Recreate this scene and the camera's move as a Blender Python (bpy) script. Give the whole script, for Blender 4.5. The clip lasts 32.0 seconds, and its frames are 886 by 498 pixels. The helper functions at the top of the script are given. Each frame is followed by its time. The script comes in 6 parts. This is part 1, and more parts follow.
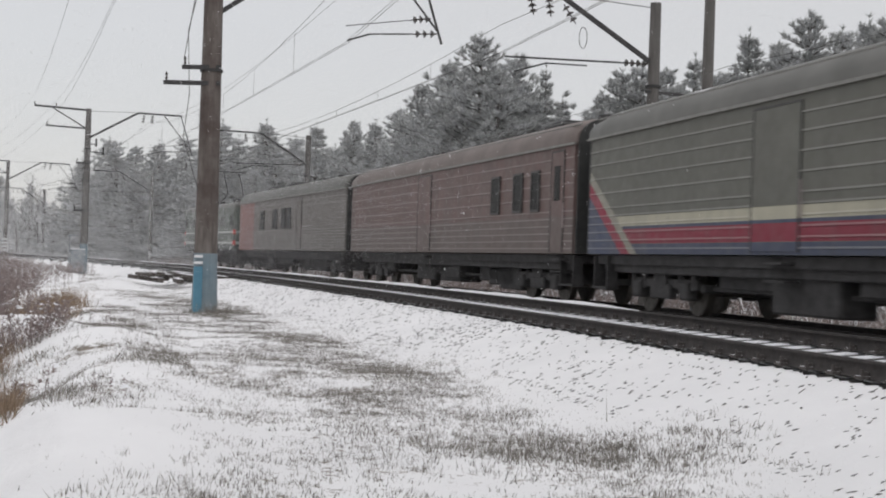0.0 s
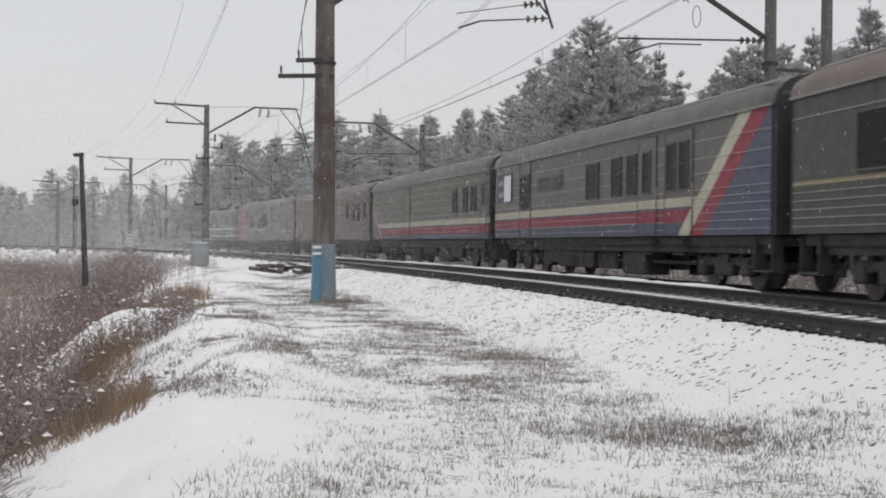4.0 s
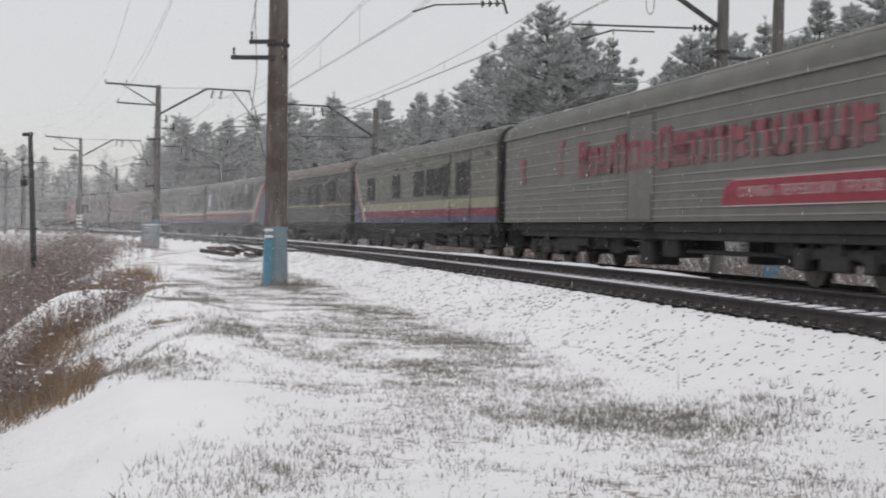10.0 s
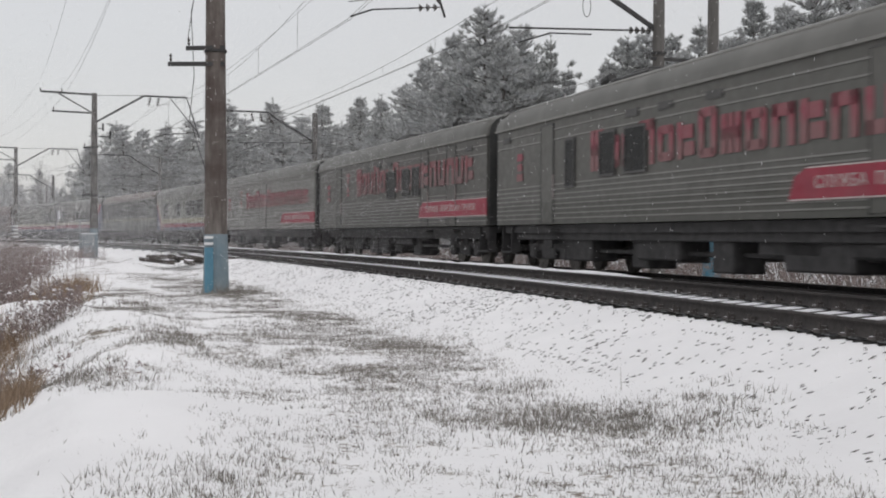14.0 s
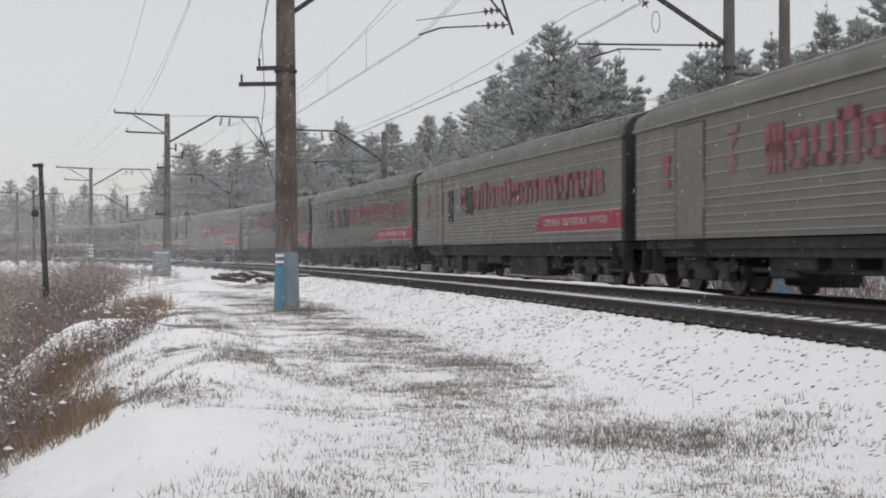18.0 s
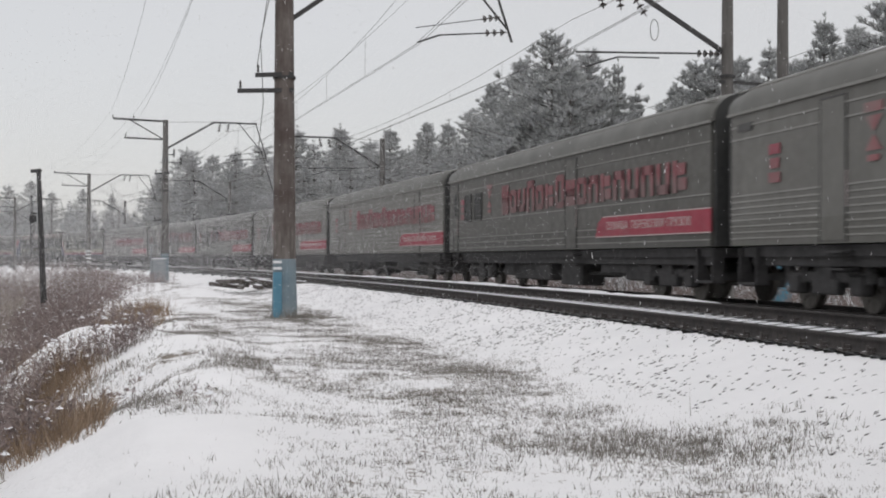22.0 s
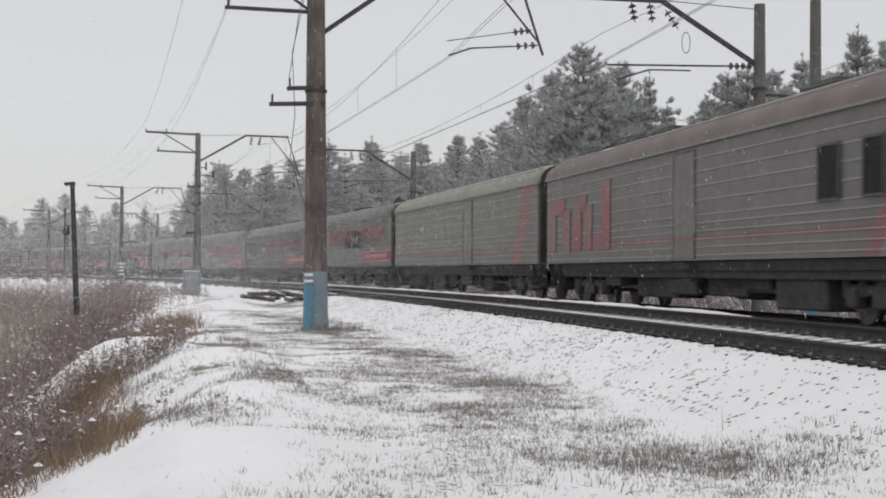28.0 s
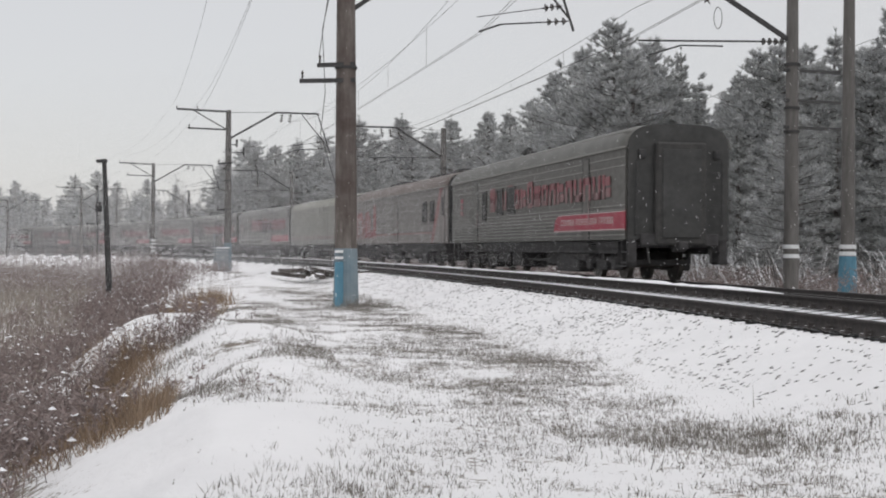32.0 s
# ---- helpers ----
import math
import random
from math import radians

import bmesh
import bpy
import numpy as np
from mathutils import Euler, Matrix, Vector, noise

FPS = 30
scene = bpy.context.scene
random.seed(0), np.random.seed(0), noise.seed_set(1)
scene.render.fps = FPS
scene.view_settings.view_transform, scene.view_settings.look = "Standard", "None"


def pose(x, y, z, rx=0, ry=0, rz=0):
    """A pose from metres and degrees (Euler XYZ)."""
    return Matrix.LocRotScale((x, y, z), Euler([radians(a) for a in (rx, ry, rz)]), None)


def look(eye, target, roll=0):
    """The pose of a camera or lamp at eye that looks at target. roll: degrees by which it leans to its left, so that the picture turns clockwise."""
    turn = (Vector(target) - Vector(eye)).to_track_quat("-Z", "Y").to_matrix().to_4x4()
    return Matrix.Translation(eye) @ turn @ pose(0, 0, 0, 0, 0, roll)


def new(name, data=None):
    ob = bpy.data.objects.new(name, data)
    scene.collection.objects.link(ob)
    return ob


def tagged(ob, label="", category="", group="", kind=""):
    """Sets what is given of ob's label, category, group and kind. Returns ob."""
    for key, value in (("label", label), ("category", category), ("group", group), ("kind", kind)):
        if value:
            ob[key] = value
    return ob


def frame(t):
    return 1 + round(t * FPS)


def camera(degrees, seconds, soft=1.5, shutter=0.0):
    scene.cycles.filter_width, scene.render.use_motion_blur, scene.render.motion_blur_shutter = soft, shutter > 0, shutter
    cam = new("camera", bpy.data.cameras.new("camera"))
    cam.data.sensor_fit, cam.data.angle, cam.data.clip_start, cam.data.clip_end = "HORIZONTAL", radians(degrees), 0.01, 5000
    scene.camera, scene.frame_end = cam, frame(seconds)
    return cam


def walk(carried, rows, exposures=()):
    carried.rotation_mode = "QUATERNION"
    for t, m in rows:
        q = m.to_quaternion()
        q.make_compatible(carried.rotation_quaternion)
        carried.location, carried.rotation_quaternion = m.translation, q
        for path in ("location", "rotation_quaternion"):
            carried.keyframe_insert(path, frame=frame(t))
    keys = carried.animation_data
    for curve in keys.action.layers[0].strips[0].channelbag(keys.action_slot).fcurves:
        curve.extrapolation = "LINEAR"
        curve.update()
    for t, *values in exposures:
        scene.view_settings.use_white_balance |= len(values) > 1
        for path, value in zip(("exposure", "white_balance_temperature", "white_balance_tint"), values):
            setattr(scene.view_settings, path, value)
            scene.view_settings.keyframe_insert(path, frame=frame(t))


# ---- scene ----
cam = camera(36.5, 32.0, soft=1.9, shutter=0.5)
EYE = 0.876
TURNS = [
    (0.0, 90.583, -2.068, -3.646), (0.5, 90.280, -1.702, -2.986), (1.0, 90.090, -1.664, -2.684),
    (1.5, 89.874, -1.592, -2.681), (2.0, 89.709, -1.468, -2.487), (2.5, 89.760, -1.655, -1.568),
    (3.0, 89.871, -1.363, -0.687), (3.5, 89.915, -0.972, 0.450), (5.5, 89.335, -0.609, 2.183),
    (6.0, 88.987, -0.650, 2.280), (6.5, 88.827, -0.748, 1.981), (7.0, 88.726, -0.525, 1.825),
    (7.5, 88.570, -0.454, 1.916), (8.0, 88.442, -0.580, 2.231), (8.5, 88.448, -0.489, 2.593),
    (9.0, 88.640, -0.596, 2.726), (9.5, 89.075, -0.988, 1.516), (10.0, 89.249, -1.254, -0.721),
    (10.5, 89.381, -0.669, -2.497), (11.0, 89.527, -0.839, -3.421), (11.5, 89.605, -1.097, -4.111),
    (12.0, 89.623, -1.031, -4.132), (12.5, 89.570, -0.628, -3.777), (13.0, 89.521, -0.774, -3.470),
    (13.5, 89.460, -0.473, -3.375), (15.5, 89.556, -0.437, -2.843), (16.0, 89.720, -0.475, -2.390),
    (16.5, 89.850, -0.578, -1.390), (17.0, 90.001, -0.832, -0.869), (17.5, 90.132, -0.066, -0.481),
    (18.0, 90.186, -0.057, -0.265), (18.5, 90.188, -0.040, -0.118), (19.0, 90.175, -0.178, -0.001),
    (19.5, 90.241, -0.089, 0.070), (20.0, 90.344, -0.008, -0.048), (20.5, 90.351, -0.410, -0.127),
    (21.0, 90.401, -0.141, -0.177), (21.5, 90.457, -0.224, -0.286), (22.0, 90.490, -0.279, -0.355),
    (22.5, 90.509, -0.520, -0.538), (23.0, 90.516, -0.294, -0.508), (23.5, 90.611, -0.108, -0.506),
    (24.0, 90.684, -0.306, -0.481), (24.5, 90.661, -0.522, -0.022), (25.0, 90.711, -0.256, 0.301),
    (25.5, 90.789, -0.200, 0.499), (27.5, 90.971, -0.463, 0.991), (28.0, 91.032, -0.371, 0.958),
    (28.5, 91.058, -0.350, 1.009), (29.0, 91.071, -0.520, 0.990), (29.5, 91.074, -0.470, 1.069),
    (30.0, 90.946, -0.108, 1.300), (30.5, 90.726, -0.287, 1.525), (31.0, 90.379, -0.556, 1.654),
    (31.5, 90.208, -0.389, 1.816), (32.0, 90.035, -0.384, 2.243),]
walk(cam, [(t, pose(0, 0, EYE, rx, ry, rz)) for t, rx, ry, rz in TURNS], exposures=[(0.0, 0.0), (32.0, 0.0)])

# ---- light: snowfall under a closed, even cloud cover ----
SUN_EL, SUN_AZ = radians(32), radians(150)
world = bpy.data.worlds.new("overcast_sky")
scene.world = world
world.use_nodes = True
wn = world.node_tree
wn.nodes.clear()
sky = wn.nodes.new("ShaderNodeTexSky")
sky.sky_type, sky.sun_disc, sky.sun_elevation, sky.sun_rotation = "NISHITA", False, SUN_EL, SUN_AZ
geo = wn.nodes.new("ShaderNodeTexCoord")
sep = wn.nodes.new("ShaderNodeSeparateXYZ")
ramp = wn.nodes.new("ShaderNodeMapRange")
ramp.inputs["From Min"].default_value, ramp.inputs["From Max"].default_value = 0.22, 1.0
ramp.inputs["To Min"].default_value, ramp.inputs["To Max"].default_value = 0.625, 1.08
tint = wn.nodes.new("ShaderNodeMix")
tint.data_type, tint.blend_type = "RGBA", "MULTIPLY"
tint.inputs[0].default_value = 1.0
tint.inputs[7].default_value = (1.0, 0.982, 0.985, 1)
both = wn.nodes.new("ShaderNodeMix")
both.data_type = "RGBA"
both.inputs[0].default_value = 0.985
bg = wn.nodes.new("ShaderNodeBackground")
bg.inputs["Strength"].default_value = 1.0
out = wn.nodes.new("ShaderNodeOutputWorld")
wn.links.new(geo.outputs["Generated"], sep.inputs[0])
wn.links.new(sep.outputs["Z"], ramp.inputs["Value"])
wn.links.new(ramp.outputs[0], tint.inputs[6])
wn.links.new(sky.outputs[0], both.inputs[6])
wn.links.new(tint.outputs[2], both.inputs[7])
wn.links.new(both.outputs[2], bg.inputs["Color"])
wn.links.new(bg.outputs[0], out.inputs[0])
sun_data = bpy.data.lights.new("veiled_sun", "SUN")
sun_data.energy, sun_data.angle, sun_data.color = 0.25, radians(50), (1.0, 0.98, 0.96)
sun = new("veiled_sun", sun_data)
sun.matrix_world = look((0, 0, 60), (-30 * math.sin(SUN_AZ), -30 * math.cos(SUN_AZ), 60 - 34 * math.tan(SUN_EL)))

# ---- materials ----
def nodes_of(name):
    m = bpy.data.materials.new(name)
    m.use_nodes = True
    t = m.node_tree
    return m, t, t.nodes["Principled BSDF"]


def add(t, kind, **values):
    n = t.nodes.new(kind)
    for k, v in values.items():
        n.inputs[k.replace("_", " ")].default_value = v
    return n


def noise_node(t, scale, detail=4.0, rough=0.6, space="Object", stretch=None):
    tc = t.nodes.new("ShaderNodeTexCoord")
    src = tc.outputs[space]
    if stretch:
        mp = t.nodes.new("ShaderNodeMapping")
        mp.inputs["Scale"].default_value = stretch
        t.links.new(src, mp.inputs["Vector"])
        src = mp.outputs[0]
    n = add(t, "ShaderNodeTexNoise", Scale=scale, Detail=detail, Roughness=rough)
    t.links.new(src, n.inputs["Vector"])
    return n.outputs["Fac"]


def span(t, value, a, b, lo=0.0, hi=1.0):
    n = t.nodes.new("ShaderNodeMapRange")
    for k, v in (("From Min", a), ("From Max", b), ("To Min", lo), ("To Max", hi)):
        n.inputs[k].default_value = v
    t.links.new(value, n.inputs["Value"])
    return n.outputs[0]


def blend(t, fac, a, b):
    n = t.nodes.new("ShaderNodeMix")
    n.data_type = "RGBA"
    for slot, v in ((0, fac), (6, a), (7, b)):
        if isinstance(v, (int, float)):
            n.inputs[slot].default_value = v
        elif isinstance(v, tuple):
            n.inputs[slot].default_value = (*v, 1)
        else:
            t.links.new(v, n.inputs[slot])
    return n.outputs[2]


def calc(t, op, a, b=0.0):
    n = t.nodes.new("ShaderNodeMath")
    n.operation = op
    for slot, v in ((0, a), (1, b)):
        if isinstance(v, (int, float)):
            n.inputs[slot].default_value = v
        else:
            t.links.new(v, n.inputs[slot])
    return n.outputs[0]


def bump(t, b, height, strength, dist):
    n = add(t, "ShaderNodeBump", Strength=strength, Distance=dist)
    t.links.new(height, n.inputs["Height"])
    t.links.new(n.outputs[0], b.inputs["Normal"])


def plain(name, low, high, scale=6.0, rough=0.7, metal=0.0, relief=0.0, stretch=None, dirt=None, dirt_share=0.0):
    """A surface in two close tones, with grain, larger stains and relief."""
    m, t, b = nodes_of(name)
    c = blend(t, span(t, noise_node(t, scale, 6, 0.65, stretch=stretch), 0.3, 0.7), low, high)
    if dirt:
        c = blend(t, span(t, noise_node(t, scale * 0.22, 5), 0.75 - dirt_share, 0.95 - dirt_share), c, dirt)
    t.links.new(c, b.inputs["Base Color"])
    t.links.new(span(t, noise_node(t, scale * 3), 0.3, 0.7, rough - 0.1, min(1, rough + 0.1)), b.inputs["Roughness"])
    b.inputs["Metallic"].default_value = metal
    if relief:
        bump(t, b, noise_node(t, scale * 4, 6), relief, 0.02)
    return m


def up_snow(t, base, lo=0.35, hi=0.75, patch=3.0, share=0.5):
    """Snow that has settled where a surface looks up."""
    g = t.nodes.new("ShaderNodeNewGeometry")
    s = t.nodes.new("ShaderNodeSeparateXYZ")
    t.links.new(g.outputs["Normal"], s.inputs[0])
    n = span(t, noise_node(t, patch, 5), 0.62 - share * 0.4, 0.72 - share * 0.4)
    return blend(t, calc(t, "MULTIPLY", span(t, s.outputs["Z"], lo, hi), n), base, (0.8, 0.81, 0.84))


def snowy(name, low, high, scale, patch, share, rough=0.8, lo=0.35, hi=0.75):
    m, t, b = nodes_of(name)
    c = blend(t, span(t, noise_node(t, scale, 6), 0.3, 0.7), low, high)
    t.links.new(up_snow(t, c, lo, hi, patch, share), b.inputs["Base Color"])
    b.inputs["Roughness"].default_value = rough
    return m


def ground_material():
    """Fresh thin snow; dry grass litter shows through where the layer is worn or the growth stands thick."""
    m, t, b = nodes_of("snow_ground")
    at = t.nodes.new("ShaderNodeAttribute")
    at.attribute_name = "litter"
    fine = noise_node(t, 4.2, 9, 0.72)
    snow = blend(t, span(t, noise_node(t, 0.5, 5), 0.3, 0.7), (0.805, 0.805, 0.817), (0.892, 0.891, 0.901))
    earth = blend(t, span(t, noise_node(t, 2.2, 6), 0.3, 0.7), (0.13, 0.105, 0.09), (0.3, 0.25, 0.21))
    earth = blend(t, span(t, noise_node(t, 14.0, 6), 0.42, 0.62), earth, (0.2, 0.18, 0.14))
    finest = noise_node(t, 19.0, 4, 0.7, stretch=(0.7, 1.0, 1.0))
    bare = calc(t, "ADD", at.outputs["Fac"], calc(t, "MULTIPLY", calc(t, "SUBTRACT", fine, 0.5), 4.2))
    bare = calc(t, "ADD", bare, calc(t, "MULTIPLY", calc(t, "SUBTRACT", finest, 0.5), 3.0))
    t.links.new(blend(t, span(t, bare, 0.36, 0.62), snow, earth), b.inputs["Base Color"])
    b.inputs["Roughness"].default_value = 0.85
    h = calc(t, "ADD", noise_node(t, 9.0, 8, 0.7), calc(t, "MULTIPLY", noise_node(t, 1.6, 4), 1.5))
    bump(t, b, h, 0.62, 0.06)
    return m


def foliage(name, low, high, share, thin=0.0):
    m, t, b = nodes_of(name)
    g = t.nodes.new("ShaderNodeNewGeometry")
    c = blend(t, g.outputs["Random Per Island"], low, high)
    s = t.nodes.new("ShaderNodeSeparateXYZ")
    t.links.new(g.outputs["Normal"], s.inputs[0])
    up = span(t, calc(t, "ABSOLUTE", s.outputs["Z"]), 0.08, 0.65)
    patch = span(t, noise_node(t, 0.9, 4), 0.3, 0.75, share * 0.25, share)
    c = blend(t, calc(t, "MULTIPLY", up, patch), c, (0.78, 0.79, 0.82))
    t.links.new(c, b.inputs["Base Color"])
    b.inputs["Roughness"].default_value = 0.8
    if thin:
        through_leaf = t.nodes.new("ShaderNodeBsdfTranslucent")
        t.links.new(c, through_leaf.inputs["Color"])
        mixed = t.nodes.new("ShaderNodeMixShader")
        mixed.inputs[0].default_value = thin
        t.links.new(b.outputs[0], mixed.inputs[1])
        t.links.new(through_leaf.outputs[0], mixed.inputs[2])
        t.links.new(mixed.outputs[0], t.nodes["Material Output"].inputs["Surface"])
    return m


RECIPES = {}


def car_paint(name, base, bands=(), slants=(), grime=0.5, gain=1.0):
    """Coach paint. bands: (bottom, top, colour); slants: (x at the foot, x at the top, colour, side) are slanting end fields."""
    RECIPES[name] = (base, bands, slants, grime)
    base, bands = tuple(v * 0.8 for v in base), [(a, b, tuple(v * 0.86 for v in k)) for a, b, k in bands]
    m, t, b = nodes_of(name)
    tc = t.nodes.new("ShaderNodeTexCoord")
    s = t.nodes.new("ShaderNodeSeparateXYZ")
    t.links.new(tc.outputs["Object"], s.inputs[0])
    X, Z = s.outputs["X"], s.outputs["Z"]
    c = blend(t, span(t, noise_node(t, 0.8, 6), 0.3, 0.7), tuple(v * 0.88 for v in base), tuple(min(1, v * 1.1) for v in base))
    for lo, hi, col in bands:
        f = calc(t, "MULTIPLY", calc(t, "GREATER_THAN", Z, lo), calc(t, "LESS_THAN", Z, hi))
        c = blend(t, f, c, col)
    for foot, top, col, side in slants:
        slope = (top - foot) / (3.8 - 1.2)
        edge = calc(t, "SUBTRACT", X, calc(t, "MULTIPLY", calc(t, "SUBTRACT", Z, 1.2), slope))
        c = blend(t, calc(t, "LESS_THAN" if side < 0 else "GREATER_THAN", edge, foot), c, col)
    streak = span(t, noise_node(t, 1.3, 6, 0.7, stretch=(1.6, 1.6, 0.22)), 0.42, 0.75, 0.0, grime)
    c = blend(t, streak, c, (0.1, 0.092, 0.085))
    spots = span(t, noise_node(t, 7.0, 4), 0.64, 0.74, 0.0, 0.5)
    c = blend(t, spots, c, (0.2, 0.185, 0.17))
    # gain above 1 pales the whole paint: a highlight put into the rib colour
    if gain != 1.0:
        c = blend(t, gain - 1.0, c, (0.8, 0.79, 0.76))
    t.links.new(c, b.inputs["Base Color"])
    t.links.new(span(t, noise_node(t, 4.0), 0.3, 0.7, 0.42, 0.68), b.inputs["Roughness"])
    bump(t, b, noise_node(t, 1.2, 3), 0.25, 0.02)
    return m


SNOW = ground_material()
CONCRETE = plain("weathered_concrete", (0.085, 0.07, 0.062), (0.2, 0.178, 0.165), 3.0, 0.85, relief=0.4, stretch=(2, 2, 0.3), dirt=(0.07, 0.05, 0.045), dirt_share=0.3)
CONCRETE_GREY = plain("grey_concrete", (0.085, 0.08, 0.076), (0.165, 0.157, 0.15), 3.0, 0.85, relief=0.3, stretch=(2, 2, 0.3))
BLUE = plain("blue_pole_paint", (0.12, 0.175, 0.21), (0.185, 0.25, 0.29), 2.5, 0.7, relief=0.3, dirt=(0.24, 0.28, 0.3), dirt_share=0.35)
BLUE_DEEP = plain("strong_blue_paint", (0.07, 0.19, 0.27), (0.1, 0.25, 0.34), 4.0, 0.6)
DULL_WHITE = plain("dulled_white_lettering", (0.3, 0.24, 0.24), (0.4, 0.34, 0.34), 8.0, 0.6)
LETTER_PALE = plain("pale_pinkish_lettering", (0.42, 0.36, 0.35), (0.55, 0.49, 0.47), 8.0, 0.6)
WHITE = plain("white_paint", (0.62, 0.64, 0.65), (0.75, 0.76, 0.77), 8.0, 0.6)
STEEL = plain("dark_weathered_steel", (0.035, 0.036, 0.038), (0.075, 0.073, 0.072), 8.0, 0.65, 0.3, 0.2)
STEEL_SNOW = snowy("steel_with_snow", (0.035, 0.036, 0.038), (0.075, 0.073, 0.072), 8.0, 4.0, 0.8, lo=0.7, hi=0.9)
RAIL_SIDE = plain("rusty_rail_side", (0.03, 0.028, 0.028), (0.066, 0.058, 0.055), 5.0, 0.85, 0.2, 0.3)
CLIP = snowy("rusty_clip_with_snow", (0.05, 0.045, 0.043), (0.12, 0.105, 0.1), 9.0, 6.0, 0.45, 0.85, 0.5, 0.9)
RAIL_HEAD = plain("worn_rail_head", (0.07, 0.068, 0.068), (0.13, 0.128, 0.128), 3.0, 0.5, 0.7, stretch=(1, 1, 1))
BALLAST = snowy("dark_wet_ballast", (0.022, 0.021, 0.021), (0.06, 0.057, 0.055), 9.0, 1.6, 0.05, 0.9, 0.5, 0.9)
SLEEPER = snowy("snowy_concrete_sleeper", (0.1, 0.098, 0.095), (0.19, 0.185, 0.18), 6.0, 2.6, 1.05, 0.85)
STONE = snowy("ballast_stone", (0.05, 0.047, 0.045), (0.16, 0.15, 0.14), 8.0, 3.0, 0.5, 0.9, 0.6, 0.95)
TIMBER = snowy("old_timber_with_snow", (0.045, 0.038, 0.033), (0.11, 0.095, 0.085), 6.0, 1.5, 0.9, 0.9, 0.6, 0.9)
GRASS = foliage("dry_grass", (0.105, 0.095, 0.082), (0.28, 0.255, 0.22), 0.2)
REED = foliage("reddish_dry_weeds", (0.14, 0.108, 0.1), (0.31, 0.245, 0.23), 0.12)
RUST_GRASS = foliage("russet_grass", (0.17, 0.118, 0.076), (0.31, 0.22, 0.145), 0.12)
FIELD_GRASS = foliage("pale_field_grass", (0.24, 0.21, 0.18), (0.4, 0.355, 0.31), 0.1)
# frosted needles; base tones also paled to carry part of the air haze
NEEDLE = foliage("frost_and_haze_pine_needles", (0.25, 0.26, 0.248), (0.42, 0.43, 0.415), 0.9, 0.45)
BARK = plain("pine_bark", (0.1, 0.09, 0.085), (0.21, 0.19, 0.18), 5.0, 0.9, relief=0.5, stretch=(2, 2, 0.5))
TWIG = snowy("bare_twigs_with_frost", (0.1, 0.09, 0.085), (0.2, 0.185, 0.175), 6.0, 2.0, 0.8, 0.9, 0.1, 0.6)
CAP = plain("snow_cap", (0.78, 0.79, 0.82), (0.87, 0.88, 0.9), 6.0, 0.85)


def flake_material():
    m, t, b = nodes_of("falling_snow")
    b.inputs["Base Color"].default_value, b.inputs["Roughness"].default_value = (0.95, 0.95, 0.96, 1), 0.9
    thin = t.nodes.new("ShaderNodeBsdfTranslucent")
    thin.inputs["Color"].default_value = (0.97, 0.97, 0.98, 1)
    mixed = t.nodes.new("ShaderNodeMixShader")
    mixed.inputs[0].default_value = 0.5
    t.links.new(b.outputs[0], mixed.inputs[1])
    t.links.new(thin.outputs[0], mixed.inputs[2])
    t.links.new(mixed.outputs[0], t.nodes["Material Output"].inputs["Surface"])
    return m


FLAKE = flake_material()
ROOF = snowy("grey_car_roof", (0.095, 0.095, 0.087), (0.155, 0.154, 0.143), 0.9, 0.7, 0.06, 0.55, 0.75, 1.0)
ROOF_BROWN = snowy("brown_car_roof", (0.13, 0.105, 0.096), (0.2, 0.165, 0.152), 0.9, 0.7, 0.12, 0.6, 0.75, 1.0)
ROOF_CREAM = snowy("cream_car_roof", (0.22, 0.22, 0.185), (0.3, 0.3, 0.255), 0.9, 0.7, 0.1, 0.6, 0.75, 1.0)
UNDER = plain("sooty_underframe", (0.03, 0.029, 0.03), (0.072, 0.069, 0.07), 4.0, 0.8, 0.1, 0.3, dirt=(0.1, 0.1, 0.1), dirt_share=0.12)
BELLOWS = plain("rubber_bellows", (0.03, 0.03, 0.03), (0.06, 0.058, 0.055), 5.0, 0.75)
TAILDARK = plain("sooty_car_end", (0.03, 0.031, 0.031), (0.055, 0.055, 0.053), 2.5, 0.7, dirt=(0.08, 0.08, 0.08), dirt_share=0.2)
WHEEL = plain("wheel_steel", (0.06, 0.055, 0.05), (0.12, 0.11, 0.1), 6.0, 0.55, 0.6)
GLASS = plain("dark_window_glass", (0.008, 0.009, 0.01), (0.02, 0.02, 0.02), 2.0, 0.3)
GLASS.node_tree.nodes["Principled BSDF"].inputs["Specular IOR Level"].default_value = 0.06
FRAME = plain("window_rubber", (0.05, 0.05, 0.05), (0.09, 0.088, 0.085), 6.0, 0.6)
RED = plain("red_lettering", (0.235, 0.028, 0.058), (0.32, 0.05, 0.082), 4.0, 0.6, dirt=(0.22, 0.105, 0.108), dirt_share=0.4)
EMBLEM = plain("washed_out_red_mark", (0.24, 0.075, 0.085), (0.3, 0.12, 0.125), 3.0, 0.6, dirt=(0.22, 0.16, 0.155), dirt_share=0.35)
RED_FADED = plain("faded_red_lettering", (0.22, 0.04, 0.058), (0.28, 0.075, 0.085), 4.0, 0.6, dirt=(0.19, 0.112, 0.112), dirt_share=0.38)
BANNER = plain("crimson_banner", (0.235, 0.01, 0.032), (0.33, 0.02, 0.05), 2.0, 0.5, dirt=(0.22, 0.06, 0.075), dirt_share=0.2)
FADED_INK = plain("faded_blue_lettering", (0.05, 0.054, 0.078), (0.09, 0.093, 0.118), 3.0, 0.6, dirt=(0.13, 0.125, 0.115), dirt_share=0.4)
